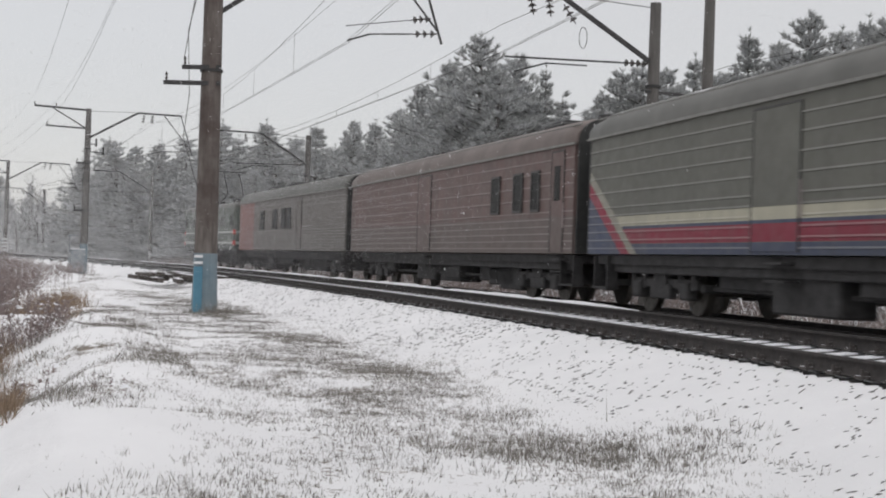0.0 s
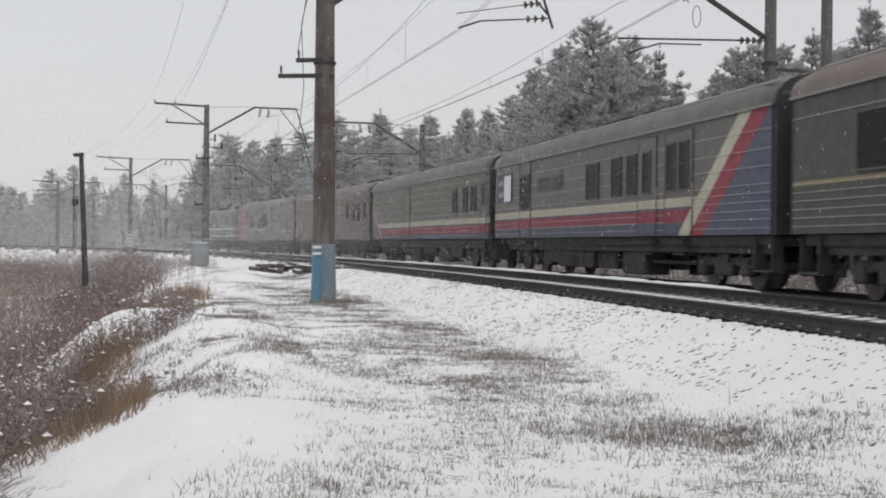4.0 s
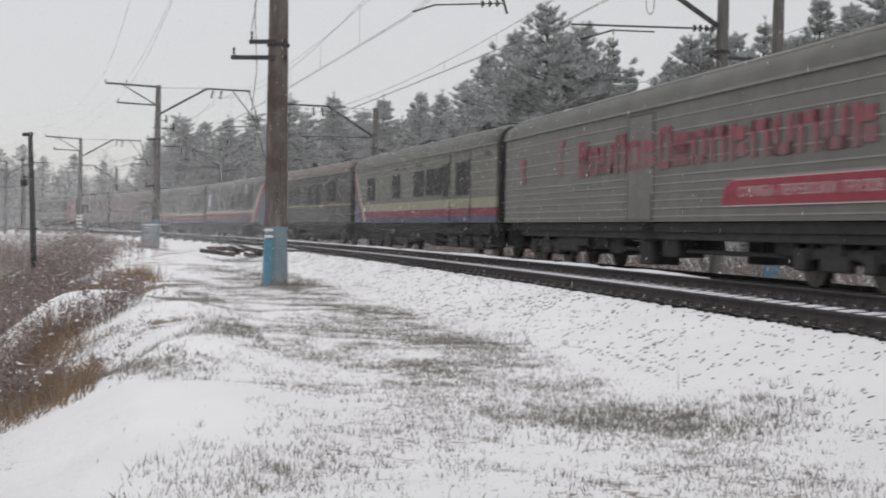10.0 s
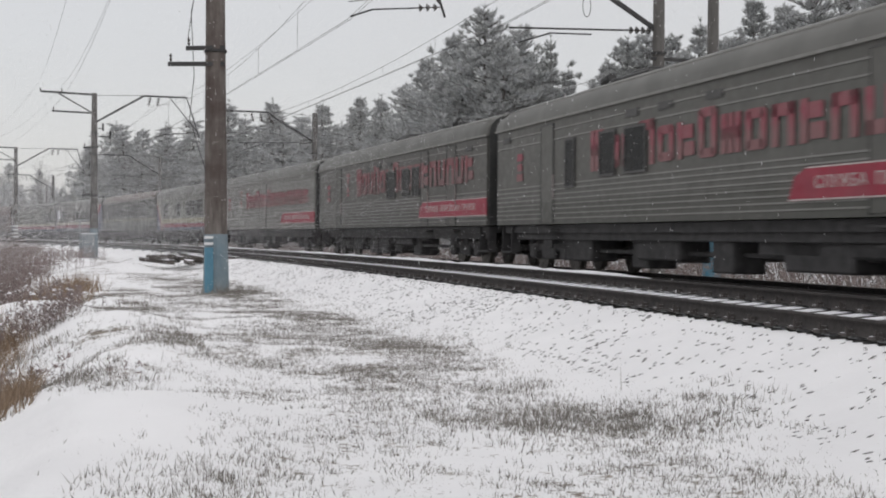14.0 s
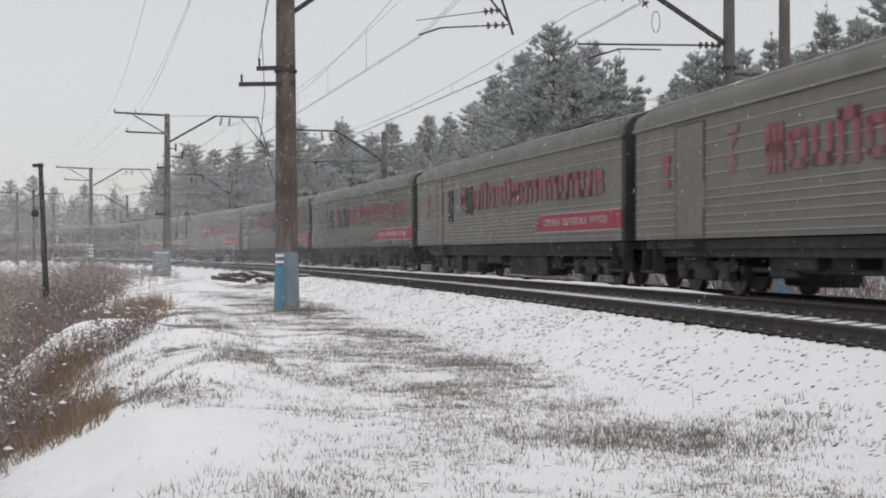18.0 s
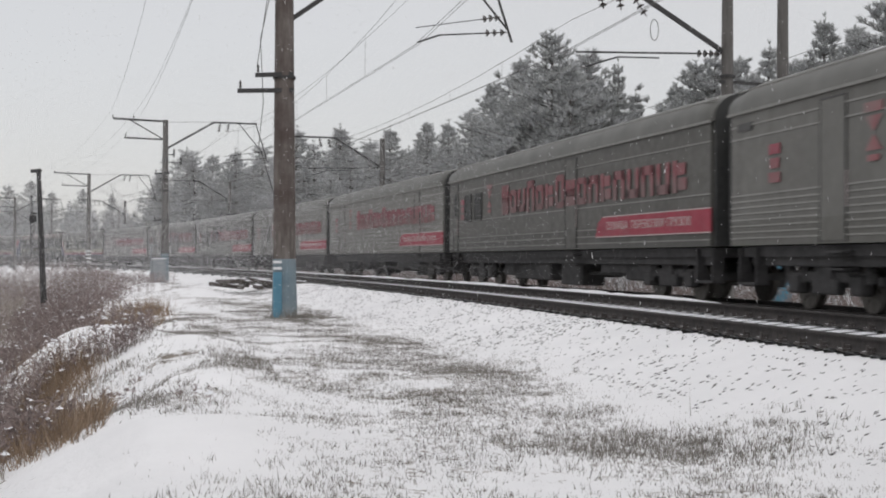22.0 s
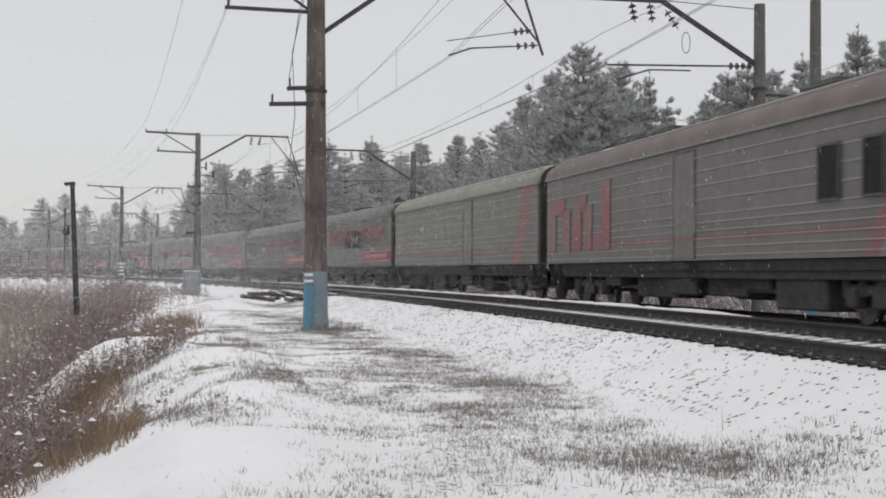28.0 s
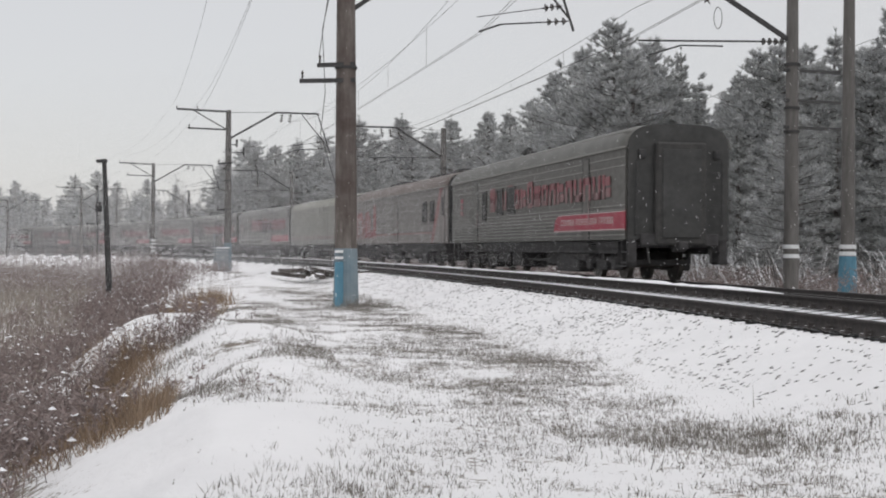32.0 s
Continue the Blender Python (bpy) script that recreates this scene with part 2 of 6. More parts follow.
GUTTER = plain("pale_roof_gutter", (0.17, 0.168, 0.155), (0.26, 0.255, 0.24), 3.0, 0.6)
INK = plain("dark_blue_lettering", (0.04, 0.05, 0.09), (0.08, 0.09, 0.14), 4.0, 0.6)
CERAMIC = plain("brown_glazed_insulator", (0.03, 0.024, 0.022), (0.06, 0.045, 0.04), 8.0, 0.25)
WIRE = plain("overhead_wire", (0.1, 0.1, 0.1), (0.17, 0.165, 0.16), 4.0, 0.55, 0.6)
CABINET = plain("pale_grey_cabinet", (0.2, 0.22, 0.235), (0.29, 0.315, 0.33), 3.0, 0.6, dirt=(0.2, 0.2, 0.2), dirt_share=0.2)

# ---- building helpers ----
def part(name, bm, material, parent, label=""):
    me = bpy.data.meshes.new(name)
    bm.to_mesh(me)
    bm.free()
    return mesh_part(name, me, material, parent, label)


def mesh_part(name, me, material, parent, label=""):
    if material and not me.materials:
        me.materials.append(material)
    ob = new(name, me)
    ob.parent = parent
    if label:
        ob["label"] = label
    return ob


def thing(name, label, category, group="", kind="", at=None):
    ob = new(name)
    tagged(ob, label, category, group, kind)
    if at is not None:
        ob.matrix_world = at
    return ob


def box(bm, cx, cy, cz, sx, sy, sz, turn=None, bevel=0.0):
    r = bmesh.ops.create_cube(bm, size=1.0, matrix=Matrix.LocRotScale((cx, cy, cz), Euler(turn) if turn else None, (sx, sy, sz)))
    if bevel:
        edges = {e for v in r["verts"] for e in v.link_edges}
        bmesh.ops.bevel(bm, geom=list(edges), offset=bevel, segments=1, affect="EDGES")
    return bm


def rod(bm, a, b, r0, r1=None, sides=8):
    a, b = Vector(a), Vector(b)
    d = b - a
    m = Matrix.Translation((a + b) / 2) @ d.to_track_quat("Z", "Y").to_matrix().to_4x4()
    bmesh.ops.create_cone(bm, cap_ends=True, segments=sides, radius1=r0, radius2=r0 if r1 is None else r1, depth=d.length, matrix=m)
    return bm


def beam(bm, a, b, w, h):
    """A rectangular bar from a to b."""
    a, b = Vector(a), Vector(b)
    d = b - a
    q = d.to_track_quat("X", "Z").to_matrix().to_4x4()
    bmesh.ops.create_cube(bm, size=1.0, matrix=Matrix.Translation((a + b) / 2) @ q @ Matrix.Diagonal((d.length, w, h, 1)))
    return bm


def fresh():
    return bmesh.new()


def numpy_mesh(name, verts, faces, material, smooth=False):
    me = bpy.data.meshes.new(name)
    verts, faces = np.asarray(verts, np.float32), np.asarray(faces, np.int32)
    n, k = faces.shape
    me.vertices.add(len(verts))
    me.vertices.foreach_set("co", verts.ravel())
    me.loops.add(n * k)
    me.loops.foreach_set("vertex_index", faces.ravel())
    me.polygons.add(n)
    me.polygons.foreach_set("loop_start", np.arange(0, n * k, k, dtype=np.int32))
    me.polygons.foreach_set("loop_total", np.full(n, k, np.int32))
    if smooth:
        me.polygons.foreach_set("use_smooth", np.ones(n, bool))
    me.update(calc_edges=True)
    me.materials.append(material)
    return me


def value_noise(x, y, seed=0):
    """Smooth noise from -1 to 1 over arrays."""
    xi, yi = np.floor(x), np.floor(y)
    fx, fy = x - xi, y - yi
    fx, fy = fx * fx * (3 - 2 * fx), fy * fy * (3 - 2 * fy)

    def h(i, j):
        v = np.sin(i * 127.1 + j * 311.7 + seed * 74.7) * 43758.5453
        return (v - np.floor(v)) * 2 - 1
    a, b, c, d = h(xi, yi), h(xi + 1, yi), h(xi, yi + 1), h(xi + 1, yi + 1)
    return (a * (1 - fx) + b * fx) * (1 - fy) + (c * (1 - fx) + d * fx) * fy


# ---- the line of the railway: a long left-hand curve of about 500 m radius ----
KNOTS, BENDS = (-60, 0, 60, 120, 200), (2.02e-3, 1.75e-3, 1.56e-3, 1.88e-3, 1.87e-3)
ARC = np.arange(-430.0, 520.0, 1.0)
I0 = 430
BEND = np.interp(ARC, KNOTS, BENDS)
HEAD = np.cumsum(BEND)
HEAD += 0.22915 - HEAD[I0]
LX, LY = np.cumsum(-np.sin(HEAD)), np.cumsum(np.cos(HEAD))
LX += 2.27 - LX[I0]
LY += 43.62 - LY[I0]


def line(s, u=0.0):
    """Place and heading at arc s on the line; u: metres to the right of the cars' near side."""
    th = np.interp(s, ARC, HEAD)
    return np.interp(s, ARC, LX) + u * np.cos(th), np.interp(s, ARC, LY) + u * np.sin(th), th


def line_coords(x, y):
    """Arc and offset of places (arrays)."""
    x, y = np.asarray(x, float), np.asarray(y, float)
    s, u = np.empty(x.shape), np.empty(x.shape)
    sub = slice(0, None, 4)
    for i in range(0, len(x), 4000):
        a, b = x[i:i + 4000], y[i:i + 4000]
        j = np.argmin((a[:, None] - LX[sub][None]) ** 2 + (b[:, None] - LY[sub][None]) ** 2, 1) * 4
        dx, dy = a - LX[j], b - LY[j]
        s[i:i + 4000] = ARC[j] - dx * np.sin(HEAD[j]) + dy * np.cos(HEAD[j])
        u[i:i + 4000] = dx * np.cos(HEAD[j]) + dy * np.sin(HEAD[j])
    return s, u


# ---- the ground ----
PROFILE_U = (-900, -90, -45, -22, -17, -14.0, -12.4, -11.4, -10.4, -6.2, -5.3, -3.95, -3.46, -3.4, 0.0, 3.4, 4.6, 6.5, 14, 60, 900)
PROFILE_Z = (-1.1, -1.5, -1.75, -2.1, -2.25, -1.95, -1.25, -0.86, -0.76, -0.74, -0.6, -0.2, -0.155, -0.5, -0.55, -0.55, -0.6, -0.95, -0.9, -0.2, 1.0)


def height(x, y, s=None, u=None):
    """Ground height and share of bare litter."""
    if s is None:
        s, u = line_coords(x, y)
    wig = 0.75 * value_noise(s / 5.5, u * 0 + 3.3, 4) + 0.35 * value_noise(s / 2.1, u * 0, 5)
    left = np.clip((-9.5 - u) / 2.0, 0, 1)
    edge = np.exp(-((u + 3.5) / 0.35) ** 2) * (0.07 * value_noise(s / 0.3, u * 0, 41) + 0.05 * value_noise(s / 1.1, u * 0, 42) + 0.03)
    z = np.interp(u + wig * left + edge, PROFILE_U, PROFILE_Z)
    open_ground = np.clip((-5.6 - u) / 0.8, 0, 1) + np.clip((u - 5) / 2, 0, 1)
    z = z + open_ground * (0.05 * value_noise(x / 2.3, y / 2.3, 1) + 0.022 * value_noise(x / 0.7, y / 0.7, 2) + 0.008 * value_noise(x / 0.22, y / 0.22, 6))
    z = z + 0.02 * np.clip((u + 5.8) / 0.6, 0, 1) * np.clip((-3.7 - u) / 0.2, 0, 1) * value_noise(x / 0.16, y / 0.16, 7)
    for ms, mu, hgt, ra, rb in MOUNDS:
        z = z + hgt * np.exp(-((s - ms) / ra) ** 2 - ((u - mu) / rb) ** 2)
    rough = np.clip((s + 29.5) / 4, 0, 1) * np.clip((-6.2 - u) / 0.8, 0, 1) * np.clip((u + 12.0) / 0.8, 0, 1)
    worn = 0.7 * value_noise(x / 1.4, y / 1.1, 12) + 0.55 * value_noise(x / 0.45, y / 0.5, 13)
    litter = -0.62 + 1.25 * np.clip((-12.1 - u - wig * left) / 1.0, 0, 1)
    litter = litter + rough * (0.52 + 0.68 * worn) + 0.3 * (1 - rough) * stubble(x, y, s, u)
    litter = litter + 0.34 * np.exp(-((s + 20) / 7) ** 2 - ((u + 11.2) / 0.9) ** 2) * (0.4 + worn)
    litter = litter + 0.42 * (1 - rough) * np.clip((-6.2 - u) / 0.8, 0, 1) * np.clip((u + 10.2) / 0.8, 0, 1)
    litter = litter - 0.12 * np.clip(value_noise(x / 16, y / 9, 9) - 0.3, 0, 1) * np.clip((-16 - u) / 4, 0, 1)
    for ms, mu, hgt, ra, rb in MOUNDS:
        litter = litter - 1.1 * hgt * np.exp(-((s - ms) / ra) ** 2 - ((u - mu) / rb) ** 2)
    litter = litter + 1.1 * np.clip((u - 4.5) / 2, 0, 1)
    return z, np.clip(litter, -0.75, 0.75)


def stubble(x, y, s, u):
    """How thick dry stubble stands through the snow: a long streak beside the slope, ragged patches elsewhere."""
    streak = np.exp(-((u + 7.0 + 0.02 * (s + 25)) / 0.6) ** 2) * (0.35 + 0.9 * np.clip(value_noise(s / 1.6, u / 0.5, 31) + 0.3, 0, 1))
    patch = np.clip(value_noise(x / 1.5, y / 2.6, 32) * 0.75 + 0.55 * value_noise(x / 0.55, y / 0.7, 33) + 0.06, 0, 1)
    quiet = np.clip((u + 10.6 - 0.035 * (s + 30)) / 0.8, 0, 1)
    clump = 0.45 + 0.8 * np.clip(value_noise(x / 0.4, y / 0.35, 34) + 0.35, 0, 1)
    tuft = sum(k * np.exp(-((s - a) / ra) ** 2 - ((u - b) / rb) ** 2) for a, b, ra, rb, k in TUFTS)
    return np.clip((streak * 0.7 + patch * 0.75) * quiet * np.clip((-5.8 - u) / 0.5, 0, 1) + tuft * clump, 0, 1)


# thick patches of stubble: arc, offset, half lengths, strength
TUFTS = [(-31.1, -6.5, 0.75, 1.1, 1.3), (-30.6, -7.5, 0.5, 0.6, 0.8), (-28.2, -7.0, 1.0, 0.5, 0.9), (-25, -6.5, 1.6, 0.5, 1.0), (-22.5, -6.4, 1.5, 0.6, 0.9), (-18, -6.6, 3.0, 0.6, 0.8),
         (-34, -10.2, 0.9, 0.5, 0.9), (-33.4, -9.6, 0.6, 0.5, 0.7), (-29, -9.4, 0.9, 0.5, 0.9), (-27.5, -7.8, 0.9, 0.6, 0.8), (-26, -8.9, 0.8, 0.5, 0.7), (-32.6, -6.1, 0.6, 0.6, 0.6), (-34.5, -7.4, 0.8, 0.8, 0.6), (-19, -8.2, 1.5, 0.7, 0.7), (-35, -6.9, 0.7, 0.6, 0.6)]

# heaps along the edge of the ditch: arc, offset, height, half lengths
MOUNDS = [(-15.1, -12.9, 0.74, 2.3, 1.45), (-19.0, -10.8, 0.36, 2.8, 1.1), (-24.5, -10.6, 0.16, 1.8, 0.9), (-30.8, -11.2, 0.28, 2.6, 1.5), (30, -9.6, 0.45, 5, 1.6), (22, -8.4, 0.25, 3, 1.2), (52, -9.0, 0.5, 6, 2.0)]


def heap(s, u):
    """1 on top of a snow heap, 0 away from it."""
    return np.max([np.exp(-((s - a) / ra) ** 2 - ((u - b) / rb) ** 2) for a, b, _, ra, rb in MOUNDS], 0)


def ground():
    fine = np.radians(np.arange(-27, 27.01, 0.13))
    coarse = np.radians(np.arange(32, 333, 5.0))
    ang = np.concatenate([fine, coarse])
    r = [0.25]
    while r[-1] < 4200:
        r.append(r[-1] * (1.13 if r[-1] < 3 else 1.0135 if r[-1] < 70 else 1.045))
    r = np.array(r)
    A, Rr = np.meshgrid(ang, r)
    x, y = (Rr * np.sin(A)).ravel(), (Rr * np.cos(A)).ravel()
    s, u = line_coords(x, y)
    far = Rr.ravel() > 400
    z, lit = height(x, y, s, u)
    z = np.where(far, -1.0, z)
    lit = np.where(far, 0.3, lit)
    n, k = len(ang), len(r)
    x, y, z, lit = np.append(x, 0), np.append(y, 0), np.append(z, -0.78), np.append(lit, 0)
    i = np.arange(k - 1)[:, None] * n + np.arange(n)[None]
    j = np.arange(k - 1)[:, None] * n + (np.arange(n)[None] + 1) % n
    quads = np.stack([i, j, j + n, i + n], -1).reshape(-1, 4)
    me = numpy_mesh("ground", np.stack([x, y, z], 1), quads, SNOW, True)
    a = me.attributes.new("litter", "FLOAT", "POINT")
    a.data.foreach_set("value", lit.astype(np.float32))
    ob = new("ground", me)
    tagged(ob, "snow-covered ground with dry grass showing through", "ground", kind="structure")
    centre = fresh()
    bmesh.ops.create_circle(centre, cap_ends=True, segments=40, radius=0.27, matrix=Matrix.Translation((0, 0, float(height(np.zeros(1), np.zeros(1))[0][0]))))
    part("ground_patch", centre, SNOW, ob)


ground()


# ---- the two tracks ----
def strip(name, s0, s1, step, section, material, parent=None, label=""):
    """A band along the line; section: (offset, height) pairs."""
    ss = np.arange(s0, s1 + 0.01, step)
    cols = []
    for u, z in section:
        x, y, _ = line(ss, u)
        cols.append(np.stack([x, y, np.full(len(ss), z)], 1))
    k, n = len(section), len(ss)
    v = np.stack(cols, 1).reshape(-1, 3)
    i = np.arange(n - 1)[:, None] * k + np.arange(k - 1)[None]
    f = np.stack([i, i + 1, i + k + 1, i + k], -1).reshape(-1, 4)
    return mesh_part(name, numpy_mesh(name, v, f, material), None, parent, label)


def rail_section(u, z):
    prof = [(-0.075, -0.18), (-0.075, -0.165), (-0.012, -0.14), (-0.012, -0.045), (-0.037, -0.032), (-0.037, -0.004), (-0.03, 0.0), (0.03, 0.0), (0.037, -0.004), (0.037, -0.032), (0.012, -0.045), (0.012, -0.14), (0.075, -0.165), (0.075, -0.18)]
    return [(u + a, z + b) for a, b in prof]


def sleeper_mesh():
    bm = fresh()
    box(bm, 0, 0, -0.1, 0.25, 1.62, 0.2)
    for v in bm.verts:
        if v.co.z > -0.05:
            v.co.x *= 0.85
            if abs(v.co.y) < 0.5:
                v.co.z -= 0.03
    bmesh.ops.bevel(bm, geom=bm.edges[:], offset=0.02, segments=1, affect="EDGES")
    me = bpy.data.meshes.new("sleeper")
    bm.to_mesh(me)
    bm.free()
    me.materials.append(SLEEPER)
    return me


def shared_clip():
    """Bolted plates that hold a rail, on both sides of its foot."""
    bm = fresh()
    for sd in (-1, 1):
        box(bm, sd * 0.1, 0, -0.005, 0.1, 0.15, 0.03)
        box(bm, sd * 0.07, 0, 0.025, 0.06, 0.07, 0.05)
        rod(bm, (sd * 0.11, 0, 0.0), (sd * 0.11, 0, 0.075), 0.016, sides=6)
    me = bpy.data.meshes.new("rail_clip")
    bm.to_mesh(me)
    bm.free()
    me.materials.append(CLIP)
    return me


def rail_track(name, axis, near_z, tilt, label):
    tr = thing(name, label, "railway track", kind="structure")
    lift = near_z - 0.18
    bed = strip("ballast_bed", -60, 330, 1.5, [(axis - 1.55, lift - 0.45), (axis - 1.15, lift - 0.2), (axis - 0.9, lift - 0.1), (axis - 0.8, lift - 0.03), (axis - 0.62, lift - 0.08 + tilt * 0.15), (axis - 0.4, lift - 0.042 + tilt * 0.3), (axis + 0.48, lift - 0.04 + tilt * 0.82), (axis + 0.64, lift - 0.07 + tilt * 0.9), (axis + 1.15, lift - 0.05 + tilt), (axis + 1.9, lift - 0.14 + tilt * 0.5), (axis + 2.3, lift - 0.34)], BALLAST, tr)
    for du, z in ((-0.76, near_z), (0.76, near_z + tilt)):
        rail = strip("rail", -60, 330, 1.0, rail_section(axis + du, z), RAIL_SIDE, tr, "dark rusty steel rail")
        strip("rail_head", -60, 330, 1.0, [(axis + du - 0.027, z + 0.004), (axis + du + 0.027, z + 0.004)], RAIL_HEAD, rail, "worn shiny running surface")
    me = sleeper_mesh()
    lean = math.atan2(tilt, 1.52)
    rest = []
    for i, s in enumerate(np.arange(-58, 230, 0.56)):
        x, y, th = line(s, axis)
        m = Matrix.LocRotScale((float(x), float(y), lift + tilt / 2 - 0.014), Matrix.Rotation(th - math.pi / 2, 3, "Z") @ Matrix.Rotation(lean, 3, "X"), None)
        if -36 < s < 62 and name == "track_near":
            ob = new("sleeper", me)
            ob.parent = tr
            ob.matrix_local = m
        else:
            rest.append(m)
    clip = shared_clip()
    if name == "track_near":
        for s in np.arange(-34.48, 34, 0.56):
            for du, z in ((-0.76, near_z), (0.76, near_z + tilt)):
                x, y, th = line(s, axis + du)
                ob = new("rail_clip", clip)
                ob.parent = tr
                ob.matrix_local = Matrix.LocRotScale((float(x), float(y), z - 0.16), Matrix.Rotation(float(th), 3, "Z"), None)
    base = np.array([v.co for v in me.vertices])
    polys = [tuple(p.vertices) for p in me.polygons]
    verts, faces = [], []
    for m in rest:
        o = len(verts)
        verts += [tuple(m @ Vector(c)) for c in base]
        faces += [tuple(o + i for i in p) for p in polys]
    far = bpy.data.meshes.new("sleepers_far")
    far.from_pydata(verts, [], faces)
    ob = mesh_part("sleepers_far", far, SLEEPER, tr)
    ob["kind"] = "stuff"
    return tr


rail_track("track_near", -2.55, 0.05, 0.11, "near railway track with snow on concrete sleepers")
rail_track("track_far", 1.55, 0.0, 0.0, "far railway track under the passing train")


def snow_ridge(s0, s1):
    """Snow heaped between the tracks, thinning out towards one end."""
    ss = np.arange(s0, s1, 0.2)
    rise = np.clip((ss + 21.5) / 3, 0, 1) * (0.93 + 0.07 * value_noise(ss / 2.3, ss * 0, 91) + 0.04 * value_noise(ss / 0.5, ss * 0, 92))
    section = [(-1.62, -0.12, 0.0), (-1.45, 0.13, 0.6), (-1.28, 0.19, 1.0), (-1.05, 0.19, 1.0), (-0.8, 0.12, 0.6), (-0.5, -0.22, 0.0)]
    cols = []
    for u, z, k in section:
        x, y, _ = line(ss, u)
        cols.append(np.stack([x, y, z - 0.3 * (1 - rise) * (k > 0) + 0.012 * k * value_noise(ss / 0.5, ss * 0 + u * 3, 93)], 1))
    k, n = len(section), len(ss)
    i = np.arange(n - 1)[:, None] * k + np.arange(k - 1)[None]
    f = np.stack([i, i + 1, i + k + 1, i + k], -1).reshape(-1, 4)
    ob = mesh_part("snow_ridge", numpy_mesh("snow_ridge", np.stack(cols, 1).reshape(-1, 3), f, CAP, True), None, None)
    tagged(ob, "snow heaped on the ballast between the tracks", "snow", kind="structure")


snow_ridge(-24, 160)


# ---- overhead line masts ----
def insulator(bm, a, b, r=0.09, discs=3):
    a, b = Vector(a), Vector(b)
    rod(bm, a, b, 0.02, sides=6)
    for i in range(discs):
        c = a.lerp(b, (i + 0.7) / (discs + 0.4))
        d = (b - a).normalized() * 0.05
        rod(bm, c - d, c + d * 0.4, r * 0.5, r, 10)


def mast(name, s, u, foot, top, side, label, base_paint=None, flare=0.0, field_arms=True, lean=0.0, material=None, drop=1.8, low_arm=1.22, reach=1.0, cantilever=False, radii=None):
    """A conical concrete mast; side +1: its bracket reaches to the right of the line, -1: to the left. Local x runs across the line."""
    x, y, th = line(s, u)
    ob = thing(name, label, "catenary mast", "catenary masts along the railway", at=Matrix.LocRotScale((float(x), float(y), foot), Matrix.Rotation(float(th), 3, "Z") @ Matrix.Rotation(radians(lean), 3, "Y"), None))
    H = top - foot
    material = material or CONCRETE_GREY
    r_top, r_low = radii or (0.165, 0.165 + 0.0075 * H)
    bm = fresh()
    rod(bm, (0, 0, 1.75 if base_paint else -0.3), (0, 0, H), r_low + flare * 0.35, r_top, 20)
    part("shaft", bm, material, ob, "tapered weathered concrete shaft")
    if base_paint:
        bm = fresh()
        rod(bm, (0, 0, -0.3), (0, 0, 1.75), r_low + flare, r_low + flare * 0.4, 20)
        part("painted_foot", bm, base_paint, ob, "flaking pale blue paint")
    for z in ((H - 3.9,) if base_paint and flare > 0.05 else (H - 2.6, H - 3.9, H - 4.6)):
        bm = fresh()
        rod(bm, (0, 0, z), (0, 0, z + 0.08), r_top + 0.075, r_top + 0.08, 16)
        part("clamp", bm, STEEL, ob)
    zj = H - drop
    bm = fresh()
    def across(d):
        return side * d * reach
    beam(bm, (side * 0.15, 0, zj), (across(3.1), 0, H - 0.05), 0.1, 0.13)
    beam(bm, (across(3.05), 0, H - 0.05), (across(5.9), 0, H - 0.05), 0.09, 0.11)
    part("bracket", bm, STEEL, ob, "bent steel bracket arm")
    bm = fresh()
    rod(bm, (side * 0.1, 0, H - 0.15), (across(3.2), 0, H - 0.02), 0.014, sides=5)
    part("tie_rod", bm, STEEL, ob)
    if cantilever:
        bm = fresh()
        beam(bm, (side * 1.0, 0, zj - 0.1), (side * 4.8, 0, zj - 0.2), 0.05, 0.05)
        beam(bm, (side * 2.2, 0, zj - 0.28), (side * 3.5, 0, zj - 0.3), 0.04, 0.04)
        beam(bm, (side * 3.5, 0, zj - 0.3), (side * 4.5, 0, zj - 0.62), 0.05, 0.05)
        part("steady_arm", bm, STEEL, ob)
        bm = fresh()
        insulator(bm, (side * 0.2, 0, zj - 0.08), (side * 1.05, 0, zj - 0.1), 0.12, 4)
        part("insulator", bm, CERAMIC, ob, "dark glazed insulator")
        bm = fresh()
        insulator(bm, (across(3.0), 0, H - 0.3), (across(2.6), 0, H - 0.85), 0.14)
        part("insulator", bm, CERAMIC, ob, "dark glazed insulator")
        bm = fresh()
        for k in range(14):
            w0, w1 = k * math.pi / 7, (k + 1) * math.pi / 7
            cx, cz = across(2.35), H - 1.25
            rod(bm, (cx + 0.13 * math.cos(w0), 0, cz + 0.32 * math.sin(w0)), (cx + 0.13 * math.cos(w1), 0, cz + 0.32 * math.sin(w1)), 0.012, sides=4)
        part("cable_loop", bm, WIRE, ob, "loop of slack cable")
    else:
        for a, b, w in (((4.75, H - 0.1), (6.5, H - 2.2), 0.05), ((5.85, H - 0.1), (6.65, H - 2.6), 0.06)):
            bm = fresh()
            beam(bm, (across(a[0]), 0, a[1]), (across(b[0]), 0, b[1]), w, w)
            part("registration_post", bm, STEEL, ob)
        for a, b in (((6.5, H - 2.3), (5.75, H - 2.36)), ((6.3, H - 1.85), (5.7, H - 1.95))):
            bm = fresh()
            insulator(bm, (across(a[0]), 0, a[1]), (across(b[0]), 0, b[1]), 0.12)
            part("insulator", bm, CERAMIC, ob, "dark glazed insulator")
        bm = fresh()
        beam(bm, (across(5.75), 0, H - 2.36), (across(4.5), 0.05, H - 2.45), 0.04, 0.04)
